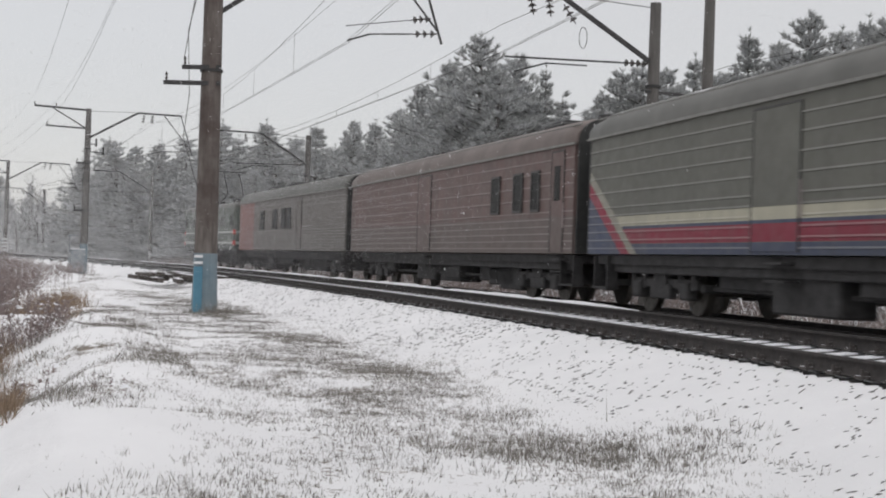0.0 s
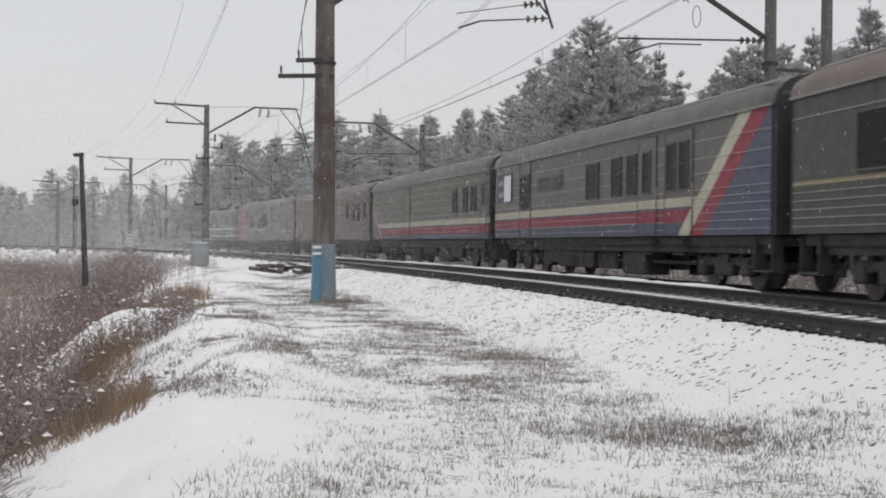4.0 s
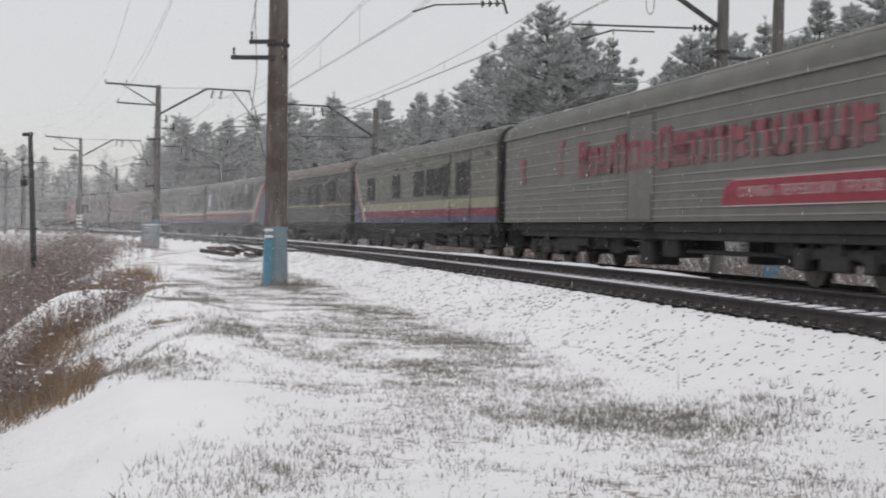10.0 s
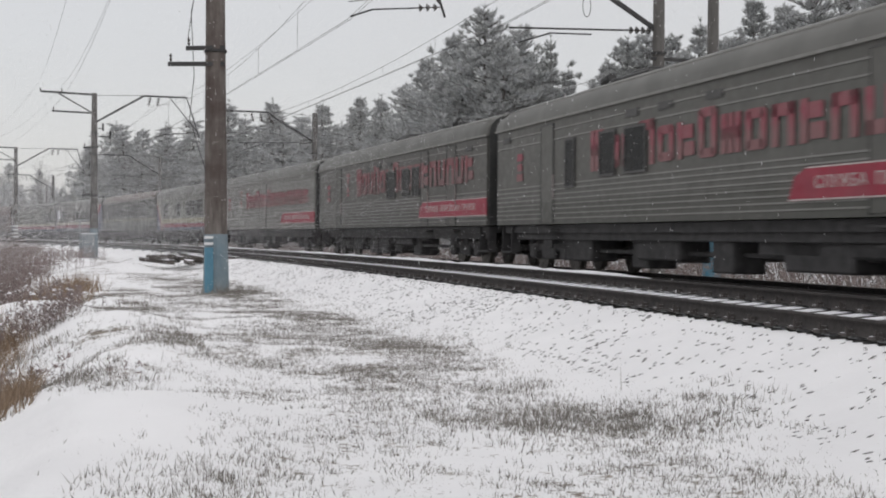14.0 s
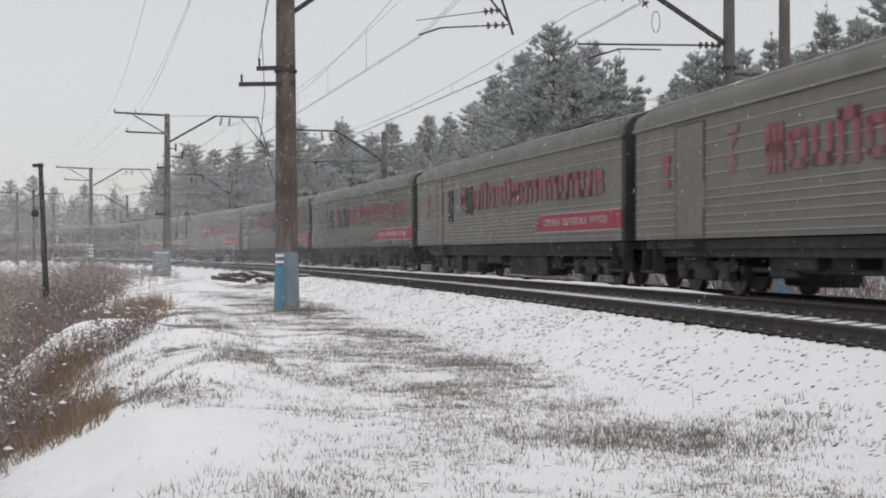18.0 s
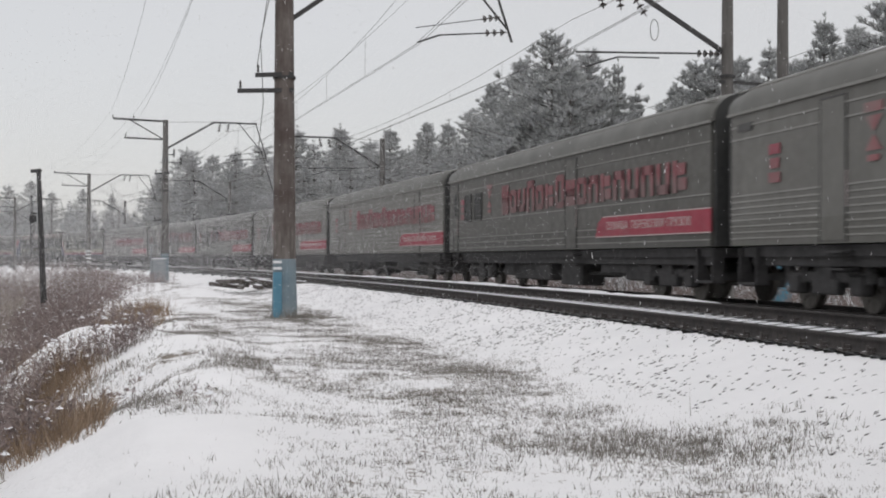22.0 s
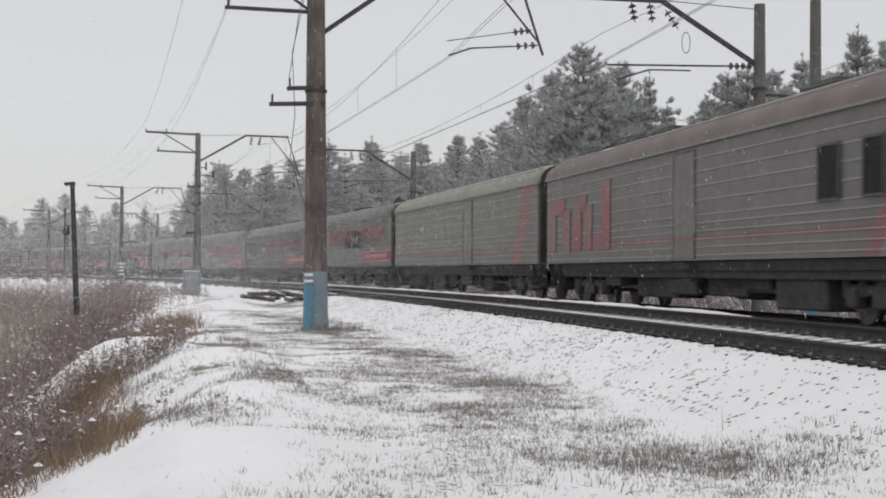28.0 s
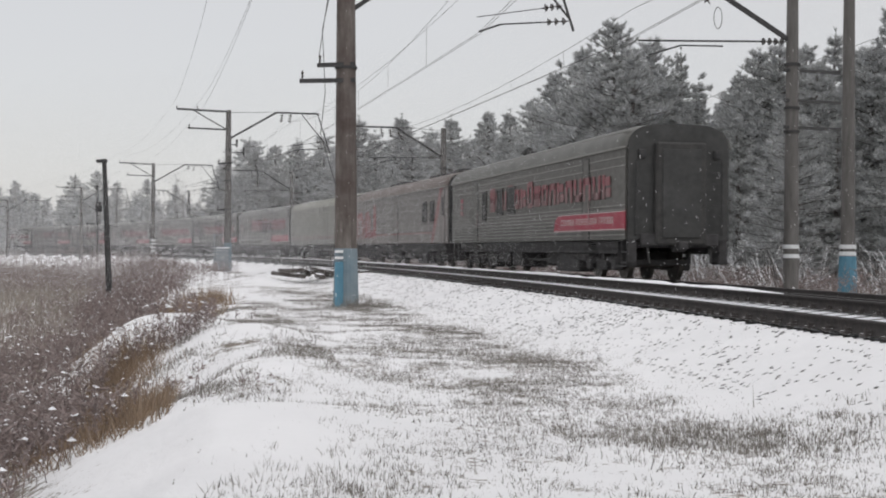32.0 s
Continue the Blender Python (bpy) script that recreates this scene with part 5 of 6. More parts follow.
def conifer(seed, tall, crown_low, spread, shape, whorl, tufts, lift=0.5):
    """A snow-dusted conifer 10 m high before scaling. shape: how the crown's width runs with height."""
    rng = np.random.default_rng(seed)
    lean = rng.normal(size=2) * 0.12
    bark_v, bark_f = tube([(0, 0, -0.4), (lean[0] * 0.4, lean[1] * 0.4, tall * 0.4), (lean[0], lean[1], tall * 0.97)], (0.2, 0.14, 0.02), 7)
    cv, cd, cl = [], [], []

    def bunch(c, way, low, high, count, open_):
        """Needle sprays from the points c, spreading round the direction way."""
        m = len(c)
        for j in range(count):
            dd = rng.normal(size=(m, 3)) * open_ + way
            dd /= np.linalg.norm(dd, axis=1)[:, None]
            cv.append(c)
            cd.append(dd)
            cl.append(rng.uniform(low, high, m))

    z = tall * crown_low
    while z < tall * 0.97:
        h = (z / tall - crown_low) / (1 - crown_low)
        reach = spread * shape(h)
        turn = rng.uniform(0, 6.28)
        for k in range(whorl):
            az = turn + (k + rng.uniform(-0.35, 0.35)) * 2 * math.pi / whorl
            ln = reach * rng.choice((0.6, 0.8, 1.0, 1.15)) * rng.uniform(0.85, 1.1)
            rise = rng.uniform(-0.22, 0.12) + lift * h
            base = np.array([lean[0] * z / tall, lean[1] * z / tall, z + rng.uniform(-0.12, 0.12)])
            d = np.array([math.cos(az), math.sin(az), rise])
            across = np.array([-math.sin(az), math.cos(az), 0.0])
            tip = base + d * ln
            tv, tf = tube([base, tip], (0.035, 0.008), 3)
            o = len(bark_v)
            bark_v += tv
            bark_f += [tuple(i + o for i in q) for q in tf]
            m = max(6, int(1.7 * tufts * (0.35 + ln / spread)))
            w = 1 - rng.uniform(0, 0.93, m) ** 1.35
            fan = rng.uniform(-1, 1, m) * (0.12 + 0.42 * ln * (1.12 - w))
            c = base + (tip - base) * w[:, None] + across * fan[:, None]
            c[:, 2] += rng.normal(0, 0.05, m) + 0.16 * ln * w ** 3
            way = d * 0.55 + across * np.sign(fan)[:, None] * 0.2 + np.array([0, 0, 0.42 + 0.35 * h])
            fine = 1 - 0.5 * h
            bunch(c, way, 0.22 * fine, 0.48 * fine, 13, (0.45, 0.45, 0.3))
        z += tall * rng.uniform(0.034, 0.056) * (1 - 0.3 * h)
    top = np.array([[lean[0], lean[1], tall * 0.93], [lean[0], lean[1], tall * 0.965], [lean[0], lean[1], tall * 0.99]])
    bunch(top, np.array([0, 0, 1.0]), 0.12, 0.3, 12, (0.35, 0.35, 0.3))
    c, d, ln = np.concatenate(cv), np.concatenate(cd), np.concatenate(cl)
    v, f = blades(c, d, ln, ln * 0.1, rng)
    return numpy_mesh("trunk", bark_v, bark_f, BARK, True), numpy_mesh("crown", v, f, NEEDLE)


KINDS = [
    conifer(1, 10, 0.06, 2.7, lambda h: (1 - h) ** 0.85 * (0.7 + 0.4 * min(1, h * 3)) + 0.03, 6, 11, 0.35),
    conifer(2, 10, 0.1, 2.7, lambda h: (1 - h ** 1.5) ** 0.9 * (0.65 + 0.45 * min(1, h * 2.5)), 6, 12, 0.5),
    conifer(3, 10, 0.04, 2.15, lambda h: (1 - h) ** 1.0 + 0.03, 6, 10, 0.2),
    conifer(4, 10, 0.1, 2.5, lambda h: (1 - h ** 1.3) ** 0.95 * (0.7 + 0.4 * min(1, h * 3)) + 0.02, 6, 11, 0.45),
    conifer(5, 10, 0.05, 2.6, lambda h: (1 - h) ** 0.95 + 0.03, 6, 11, 0.3),
]


THIN_KINDS = [
    conifer(11, 10, 0.05, 2.6, lambda h: (1 - h) ** 0.85 * (0.7 + 0.4 * min(1, h * 3)) + 0.03, 5, 8, 0.35),
    conifer(12, 10, 0.06, 2.7, lambda h: (1 - h ** 1.5) ** 0.9 * (0.65 + 0.45 * min(1, h * 2.5)), 5, 8, 0.5),
    conifer(13, 10, 0.03, 2.2, lambda h: (1 - h) ** 1.0 + 0.03, 5, 8, 0.2),
]


def plant_tree(kind, x, y, tall, turn, wide=1.0, label="snow-dusted pine tree at the forest edge"):
    z = float(height(np.array([x]), np.array([y]))[0][0])
    ob = thing("pine_tree", label, "tree", "pines beyond the railway")
    k = tall / 10
    ob.matrix_world = Matrix.LocRotScale((x, y, z), Euler((0, 0, turn)), (k * wide, k * wide, k))
    for nm, me in zip(("trunk", "crown"), KINDS[kind] if kind < 5 else THIN_KINDS[kind - 5]):
        mesh_part(nm, me, None, ob)


def aim(px, top, dist, kind, wide=1.0):
    """A tree at a bearing (tangent from straight ahead), with the tangent of its top and its distance ahead."""
    x, y = px * dist, dist
    z = float(height(np.array([x]), np.array([y]))[0][0])
    plant_tree(kind if dist < 200 else 5 + kind % 3, x, y, EYE + top * dist - z, px * 57 + dist, wide)


# bearing, tangent of the top, distance, kind, width
# the tall pines in the middle
EDGE_MIDDLE = [
    (0.088, 0.172, 88, 1, 1.3), (0.062, 0.15, 94, 3, 1.3), (0.112, 0.158, 96, 1, 1.35), (0.043, 0.132, 100, 3, 1.3), (0.136, 0.15, 92, 2, 0.85), (0.155, 0.128, 96, 2, 1.1),
    (0.195, 0.15, 82, 1, 1.3), (0.178, 0.13, 86, 3, 1.2), (0.18, 0.105, 70, 4, 1.1), (0.115, 0.14, 100, 1, 1.3), (0.165, 0.112, 92, 4, 1.3), (0.185, 0.13, 95, 3, 1.2),
    (0.148, 0.115, 90, 0, 1.1), (0.1, 0.145, 84, 3, 1.3), (0.125, 0.125, 86, 1, 1.3), (0.07, 0.125, 88, 3, 1.4),
]
# the edge going away to the left
EDGE_LEFT = [
    (0.028, 0.112, 108, 0, 1.2), (0.012, 0.105, 112, 4, 1.35), (-0.006, 0.103, 118, 3, 1.2), (-0.034, 0.1, 122, 4, 1.4), (-0.07, 0.101, 130, 4, 1.5), (-0.088, 0.088, 136, 2, 1.7),
    (-0.108, 0.099, 132, 2, 1.8), (-0.15, 0.083, 150, 4, 1.5), (-0.176, 0.079, 158, 2, 1.7), (-0.135, 0.07, 160, 0, 1.4), (-0.05, 0.09, 140, 0, 1.4), (-0.02, 0.085, 124, 4, 1.5),
    (-0.06, 0.08, 128, 2, 1.8), (-0.12, 0.075, 146, 4, 1.5), (-0.098, 0.07, 130, 0, 1.5), (0.02, 0.085, 104, 4, 1.4), (0.05, 0.1, 98, 0, 1.2), (-0.165, 0.06, 150, 0, 1.5), (-0.078, 0.065, 122, 0, 1.5),
]
# behind the near part of the line
EDGE_RIGHT = [
    (0.226, 0.152, 84, 3, 1.3), (0.243, 0.165, 88, 2, 1.1), (0.29, 0.185, 78, 4, 1.1), (0.312, 0.176, 80, 3, 1.3), (0.335, 0.2, 76, 1, 1.2), (0.36, 0.19, 78, 0, 1.2),
    (0.268, 0.15, 90, 3, 1.3), (0.385, 0.2, 72, 4, 1.2), (0.22, 0.11, 62, 3, 1.2), (0.3, 0.12, 58, 4, 1.1), (0.25, 0.1, 60, 0, 1.0), (0.34, 0.12, 60, 1, 1.1),
    (0.38, 0.13, 60, 3, 1.1), (0.21, 0.155, 80, 1, 1.3), (0.275, 0.155, 74, 1, 1.3), (0.3, 0.155, 72, 3, 1.2), (0.235, 0.14, 72, 3, 1.3), (0.325, 0.16, 68, 1, 1.2), (0.35, 0.165, 70, 3, 1.2), (0.4, 0.2, 70, 1, 1.2),
]
# lone groups across the field
EDGE_FAR = [
    (-0.205, 0.06, 190, 3, 1.0), (-0.3, 0.058, 250, 1, 1.3), (-0.318, 0.055, 255, 3, 1.3), (-0.285, 0.05, 240, 0, 1.2), (-0.262, 0.052, 235, 1, 1.2), (-0.24, 0.047, 230, 4, 1.1),
    (-0.362, 0.05, 300, 1, 1.4), (-0.375, 0.046, 300, 3, 1.3), (-0.42, 0.052, 310, 1, 1.3), (-0.44, 0.055, 310, 0, 1.3), (-0.34, 0.035, 300, 0, 1.2), (-0.4, 0.03, 330, 4, 1.2),
    (-0.47, 0.05, 310, 1, 1.3),
]
# the second row, closing the gaps of the left edge
EDGE_BACK = [(-0.205 + 0.0195 * i, 0.068 + 0.007 * ((i * 2) % 3) + 0.001 * i, 172 - 4.5 * i, (4, 0, 3)[i % 3], 1.55) for i in range(14)]
for row in EDGE_BACK + EDGE_MIDDLE + EDGE_LEFT + EDGE_RIGHT + EDGE_FAR:
    aim(*row)

# lower growth that fills the edge of the wood
young = random.Random(4)
for i in range(38):
    s_ = young.uniform(-22, 170)
    x_, y_, _ = line(s_, young.uniform(12, 26))
    plant_tree(young.choice((5, 6, 7, 7)), float(x_), float(y_), young.uniform(3.5, 8.0), young.uniform(0, 6.28), young.uniform(0.9, 1.4), "young snow-dusted pine at the forest edge")

# the wood behind the edge
wood = random.Random(11)
for i in range(26):
    s_ = wood.uniform(-25, 190)
    u_ = wood.uniform(38, 75) if s_ < 60 else wood.uniform(30, 70)
    x_, y_, _ = line(s_, u_)
    x_, y_ = float(x_), float(y_)
    if y_ < 30:
        continue
    plant_tree(5 + wood.randrange(3), x_, y_, wood.uniform(8.5, 11.5) if s_ < 60 else wood.uniform(9, 12), wood.uniform(0, 6.28), wood.uniform(0.9, 1.3))
for i in range(26):
    px, d_ = wood.uniform(-0.5, -0.16), wood.uniform(330, 480)
    plant_tree(5 + wood.randrange(3), px * d_, d_, wood.uniform(9, 13), wood.uniform(0, 6.28), 1.3, "distant pine tree in falling snow")


def distant_wood(name, label, count, spot, tall, blades_each, seed, reach):
    """Far conifers standing close together, too dim to be told apart."""
    rg = np.random.default_rng(seed)
    cs, ds, ls = [], [], []
    for i in range(count):
        x, y = spot(rg)
        z0 = float(height(np.array([x]), np.array([y]))[0][0])
        t_ = rg.uniform(*tall)
        h = rg.uniform(0.02, 1.0, blades_each) ** 0.85
        rad = reach * t_ * (1 - h) ** 0.75 * rg.uniform(0.1, 1.1, blades_each) + 0.05
        a = rg.uniform(0, 2 * math.pi, blades_each)
        cs.append(np.stack([x + rad * np.cos(a), y + rad * np.sin(a), z0 + h * t_], 1))
        ds.append(np.stack([np.cos(a), np.sin(a), rg.uniform(-0.1, 0.9, blades_each)], 1))
        ls.append(rg.uniform(0.04, 0.1, blades_each) * t_)
    c, d, ln = np.concatenate(cs), np.concatenate(ds), np.concatenate(ls)
    v, f = blades(c, d, ln, ln * 0.2, rg)
    tagged(mesh_part(name, numpy_mesh(name, v, f, NEEDLE), None, None), label, "forest", kind="stuff")


def spot_left(rg):
    b, d = rg.uniform(-0.5, -0.15), rg.uniform(225, 300)
    return b * d, d


def spot_mid(rg):
    x, y, _ = line(rg.uniform(15, 175), rg.uniform(24, 48))
    return float(x), float(y)


distant_wood("distant_wood", "distant hazy conifer wood across the field", 110, spot_left, (7, 12), 620, 31, 0.26)
distant_wood("undergrowth", "close-grown young conifers behind the forest edge", 110, spot_mid, (5, 8.5), 420, 32, 0.26)


def bare_tree(x, y, tall, seed):
    rng = random.Random(seed)
    v, f = [], []

    def grow(p, d, ln, r, depth):
        q = p + d * ln
        tv, tf = tube([p, (p + q) / 2 + Vector((rng.uniform(-1, 1), rng.uniform(-1, 1), 0)) * ln * 0.05, q], (r, r * 0.8, r * 0.6), 4)
        o = len(v)
        v.extend(tv)
        f.extend([tuple(i + o for i in t) for t in tf])
        if depth:
            for k in range(4 if depth > 1 else 5):
                nd = (d * 0.9 + Vector((rng.uniform(-1, 1), rng.uniform(-1, 1), rng.uniform(-0.1, 0.7)))).normalized()
                grow(p + (q - p) * rng.uniform(0.4, 1), nd, ln * rng.uniform(0.5, 0.75), r * 0.5, depth - 1)
    grow(Vector((0, 0, -0.2)), Vector((0, 0, 1)), tall * 0.42, tall * 0.012, 4)
    z = float(height(np.array([x]), np.array([y]))[0][0])
    ob = thing("bare_tree", "bare frosted birch tree beside the railway", "tree", "bare trees")
    ob.location = (x, y, z)
    mesh_part("crown", numpy_mesh("crown", v, f, TWIG), None, ob)


for k, (px, d_, tl) in enumerate(((-0.235, 175, 12), (-0.222, 182, 13), (-0.25, 190, 11), (-0.21, 170, 8))):
    bare_tree(px * d_, d_, tl, k)


def brush(name, label, s0, s1, u0, u1, count, tall, seed, mat, category="bush"):
    """Leafless brushwood behind the far track, one clump a thing."""
    rng = random.Random(seed)
    for i in range(count):
        x, y, _ = line(rng.uniform(s0, s1), rng.uniform(u0, u1))
        x, y = float(x), float(y)
        v, f = [], []
        for k in range(26):
            a = rng.uniform(0, 6.28)
            p = Vector((rng.uniform(-0.5, 0.5), rng.uniform(-0.5, 0.5), -0.1))
            d = Vector((math.cos(a) * 0.7, math.sin(a) * 0.7, rng.uniform(0.6, 1.5))).normalized()
            q = p + d * rng.uniform(0.5, 1.0) * tall
            r = q + Vector((d.x + rng.uniform(-0.5, 0.5), d.y + rng.uniform(-0.5, 0.5), rng.uniform(-0.5, 0.5))) * tall * 0.35
            tv, tf = tube([p, q, r], (0.02, 0.012, 0.004), 3)
            o = len(v)
            v += tv
            f += [tuple(j + o for j in t) for t in tf]
        ob = mesh_part(name, numpy_mesh(name, v, f, mat), None, None)
        ob.location = (x, y, float(height(np.array([x]), np.array([y]))[0][0]))
        tagged(ob, label, category, "brushwood behind the far track")


brush("bush", "leafless frosted bush behind the far track", -24, 70, 8.5, 20, 90, 2.6, 3, TWIG)

# ---- grass, weeds, stones ----
def scatter(name, label, category, spots, blade_fn, material):
    v, f, o = [], [], 0
    for vv, ff in blade_fn(spots):
        v.append(vv)
        f.append(ff + o)
        o += len(vv)
    ob = mesh_part(name, numpy_mesh(name, np.concatenate(v), np.concatenate(f), material), None, None)
    return tagged(ob, label, category, kind="stuff")


def open_spots(rng, n, s0, s1, u0, u1, keep, clear=0.95):
    s, u = rng.uniform(s0, s1, n), rng.uniform(u0, u1, n)
    x, y, _ = line(s, u)
    ok = keep(x, y, s, u, rng.uniform(size=n)) & (np.hypot(x, y) > 5.5) & (heap(s, u) < rng.uniform(0.15, clear, n))
    x, y, s, u = x[ok], y[ok], s[ok], u[ok]
    z, _ = height(x, y, s, u)
    return np.stack([x, y, z], 1)


def stalks(rng, low, high, lean, width, tuft=1, spread=0.03):
    """Blades on spots; with tuft > 1 each spot carries a bundle of about so many."""
    def build(p):
        if tuft > 1:
            p = np.repeat(p, rng.integers(max(2, tuft // 2), tuft * 3 // 2 + 1, len(p)), 0)
            p = p + rng.normal(size=p.shape) * (spread, spread, 0)
        n = len(p)
        d = rng.normal(size=(n, 3)) * lean
        d[:, 2] = 1
        d /= np.linalg.norm(d, axis=1)[:, None]
        ln = rng.uniform(low, high, n)
        yield blades(p - (0, 0, 0.02), d, ln, np.full(n, width) * rng.uniform(0.6, 1.5, n), rng)
    return build


rng = np.random.default_rng(21)


scatter("dry_grass", "dry grey-brown grass stubble poking through the snow", "grass", open_spots(rng, 56000, -38, 14, -11.5, -5.2, lambda x, y, s, u, r: r < stubble(x, y, s, u) * 0.9), stalks(rng, 0.02, 0.08, 0.42, 0.0045, 9, 0.05), GRASS)
scatter("dry_grass", "dark dry grass clump in the near snow", "grass", open_spots(rng, 5000, -35.6, -32, -11.2, -8.8, lambda x, y, s, u, r: r < 0.24 * np.exp(-((s + 33.9) / 0.9) ** 2 - ((u + 10.3) / 0.6) ** 2) * (0.3 + np.clip(value_noise(x / 0.3, y / 0.25, 36) + 0.3, 0, 1)) + 0.35 * np.exp(-((s + 29.2) / 0.6) ** 2 - ((u + 9.5) / 0.5) ** 2)), stalks(rng, 0.03, 0.12, 0.4, 0.0042, 7, 0.04), GRASS)
scatter("dry_grass", "thick dry grass bordering the ballast slope", "grass", open_spots(rng, 9000, -33.2, -28.5, -8.6, -4.9, lambda x, y, s, u, r: r < 0.75 * np.exp(-((s + 31.35 + 0.25 * np.sin(u * 3)) / 0.75) ** 2 - ((u + 6.6) / 1.15) ** 2) * (0.5 + 0.7 * np.clip(value_noise(x / 0.35, y / 0.3, 35) + 0.4, 0, 1))), stalks(rng, 0.03, 0.12, 0.35, 0.0046, 6, 0.05), GRASS)
scatter("dry_grass", "dry grey-brown grass among wheel ruts in snow", "grass", open_spots(rng, 44000, -24, 60, -12, -5.8, lambda x, y, s, u, r: r < 0.9 * np.clip(0.7 * value_noise(x / 1.4, y / 1.1, 12) + 0.55 * value_noise(x / 0.45, y / 0.5, 13) + 0.1, 0, 1)), stalks(rng, 0.03, 0.11, 0.6, 0.006, 3, 0.06), GRASS)
scatter("dry_grass", "short dry grass on trodden snow", "grass", open_spots(rng, 46000, -29, 2, -11.8, -6.2, lambda x, y, s, u, r: r < 0.66 * np.clip(0.7 * value_noise(x / 1.4, y / 1.1, 12) + 0.55 * value_noise(x / 0.45, y / 0.5, 13) + 0.15, 0, 1)), stalks(rng, 0.025, 0.1, 0.55, 0.0048, 4, 0.05), GRASS)
scatter("dry_grass", "thin dry grass on the snow bank of the ditch", "grass", open_spots(rng, 16000, -29, -8, -12.3, -9.6, lambda x, y, s, u, r: r < 0.75 * np.clip(value_noise(x / 0.8, y / 1.2, 38) + 0.5 * value_noise(x / 0.3, y / 0.4, 39) + 0.1, 0, 1) * np.clip((s + 29.5) / 3, 0, 1)), stalks(rng, 0.03, 0.14, 0.45, 0.005, 4, 0.05), GRASS)
scatter("dry_grass", "dry grass tuft round the foot of a mast", "grass", open_spots(rng, 2600, -5.5, -1.6, -8.4, -6.0, lambda x, y, s, u, r: r < np.exp(-((s + 3.9) / 0.9) ** 2 - ((u + 7.25) / 0.6) ** 2)), stalks(rng, 0.12, 0.4, 0.5, 0.008), GRASS)
scatter("dry_grass", "fine grass tips just clearing the snow", "grass", open_spots(rng, 80000, -37, -6, -11.2, -5.4, lambda x, y, s, u, r: r < 0.12 + 0.6 * np.clip(value_noise(x / 0.9, y / 0.8, 37) + 0.1, 0, 1) * np.clip((u + 10.9 - 0.03 * (s + 30)) / 0.8, 0, 1)), stalks(rng, 0.012, 0.05, 0.6, 0.0038, 2, 0.04), GRASS)
scatter("dry_stems", "scattered tall dry stems standing in snow", "grass", open_spots(rng, 420, -32, -8, -11.6, -5, lambda x, y, s, u, r: r < 0.25 + 0.5 * (u < -9.5)), stalks(rng, 0.12, 0.36, 0.16, 0.003), GRASS)
scatter("field_grass", "pale dry field grass dusted with snow", "grass", open_spots(rng, 150000, -22, 150, -60, -14.8, lambda x, y, s, u, r: r < (0.5 + 0.5 * np.clip(value_noise(x / 4, y / 6, 51), 0, 1)) * (1 - np.exp(-((s - 84) / 14) ** 2 - ((u + 21) / 5) ** 2))), stalks(rng, 0.2, 0.6, 0.3, 0.024), FIELD_GRASS)
scatter("russet_grass", "russet dry grass on the ditch bank", "grass", open_spots(rng, 36000, -25, 20, -14.5, -12.6, lambda x, y, s, u, r: r < 0.8 * np.clip(value_noise(s / 2.0, u / 0.8, 61) - 0.05, 0, 1)), stalks(rng, 0.15, 0.4, 0.3, 0.006), RUST_GRASS)
scatter("russet_grass", "ochre dry grass hanging over the ditch edge", "grass", open_spots(rng, 30000, -29, -15, -13.9, -11.6, lambda x, y, s, u, r: r < np.exp(-((s + 27.2) / 1.5) ** 2 - ((u + 12.05) / 0.42) ** 2) + np.exp(-((s + 18.3) / 1.8) ** 2 - ((u + 12.9) / 0.5) ** 2) + 0.1 * np.exp(-((u + 12.9) / 0.6) ** 2)), stalks(rng, 0.15, 0.5, 0.45, 0.006), RUST_GRASS)
scatter("russet_grass", "russet dry grass thicket on the ditch edge", "grass", open_spots(rng, 12000, -8, 10, -13.4, -10.6, lambda x, y, s, u, r: r < np.exp(-((s - 0.5) / 5) ** 2 - ((u + 12.0) / 0.9) ** 2)), stalks(rng, 0.3, 0.75, 0.4, 0.008), RUST_GRASS)


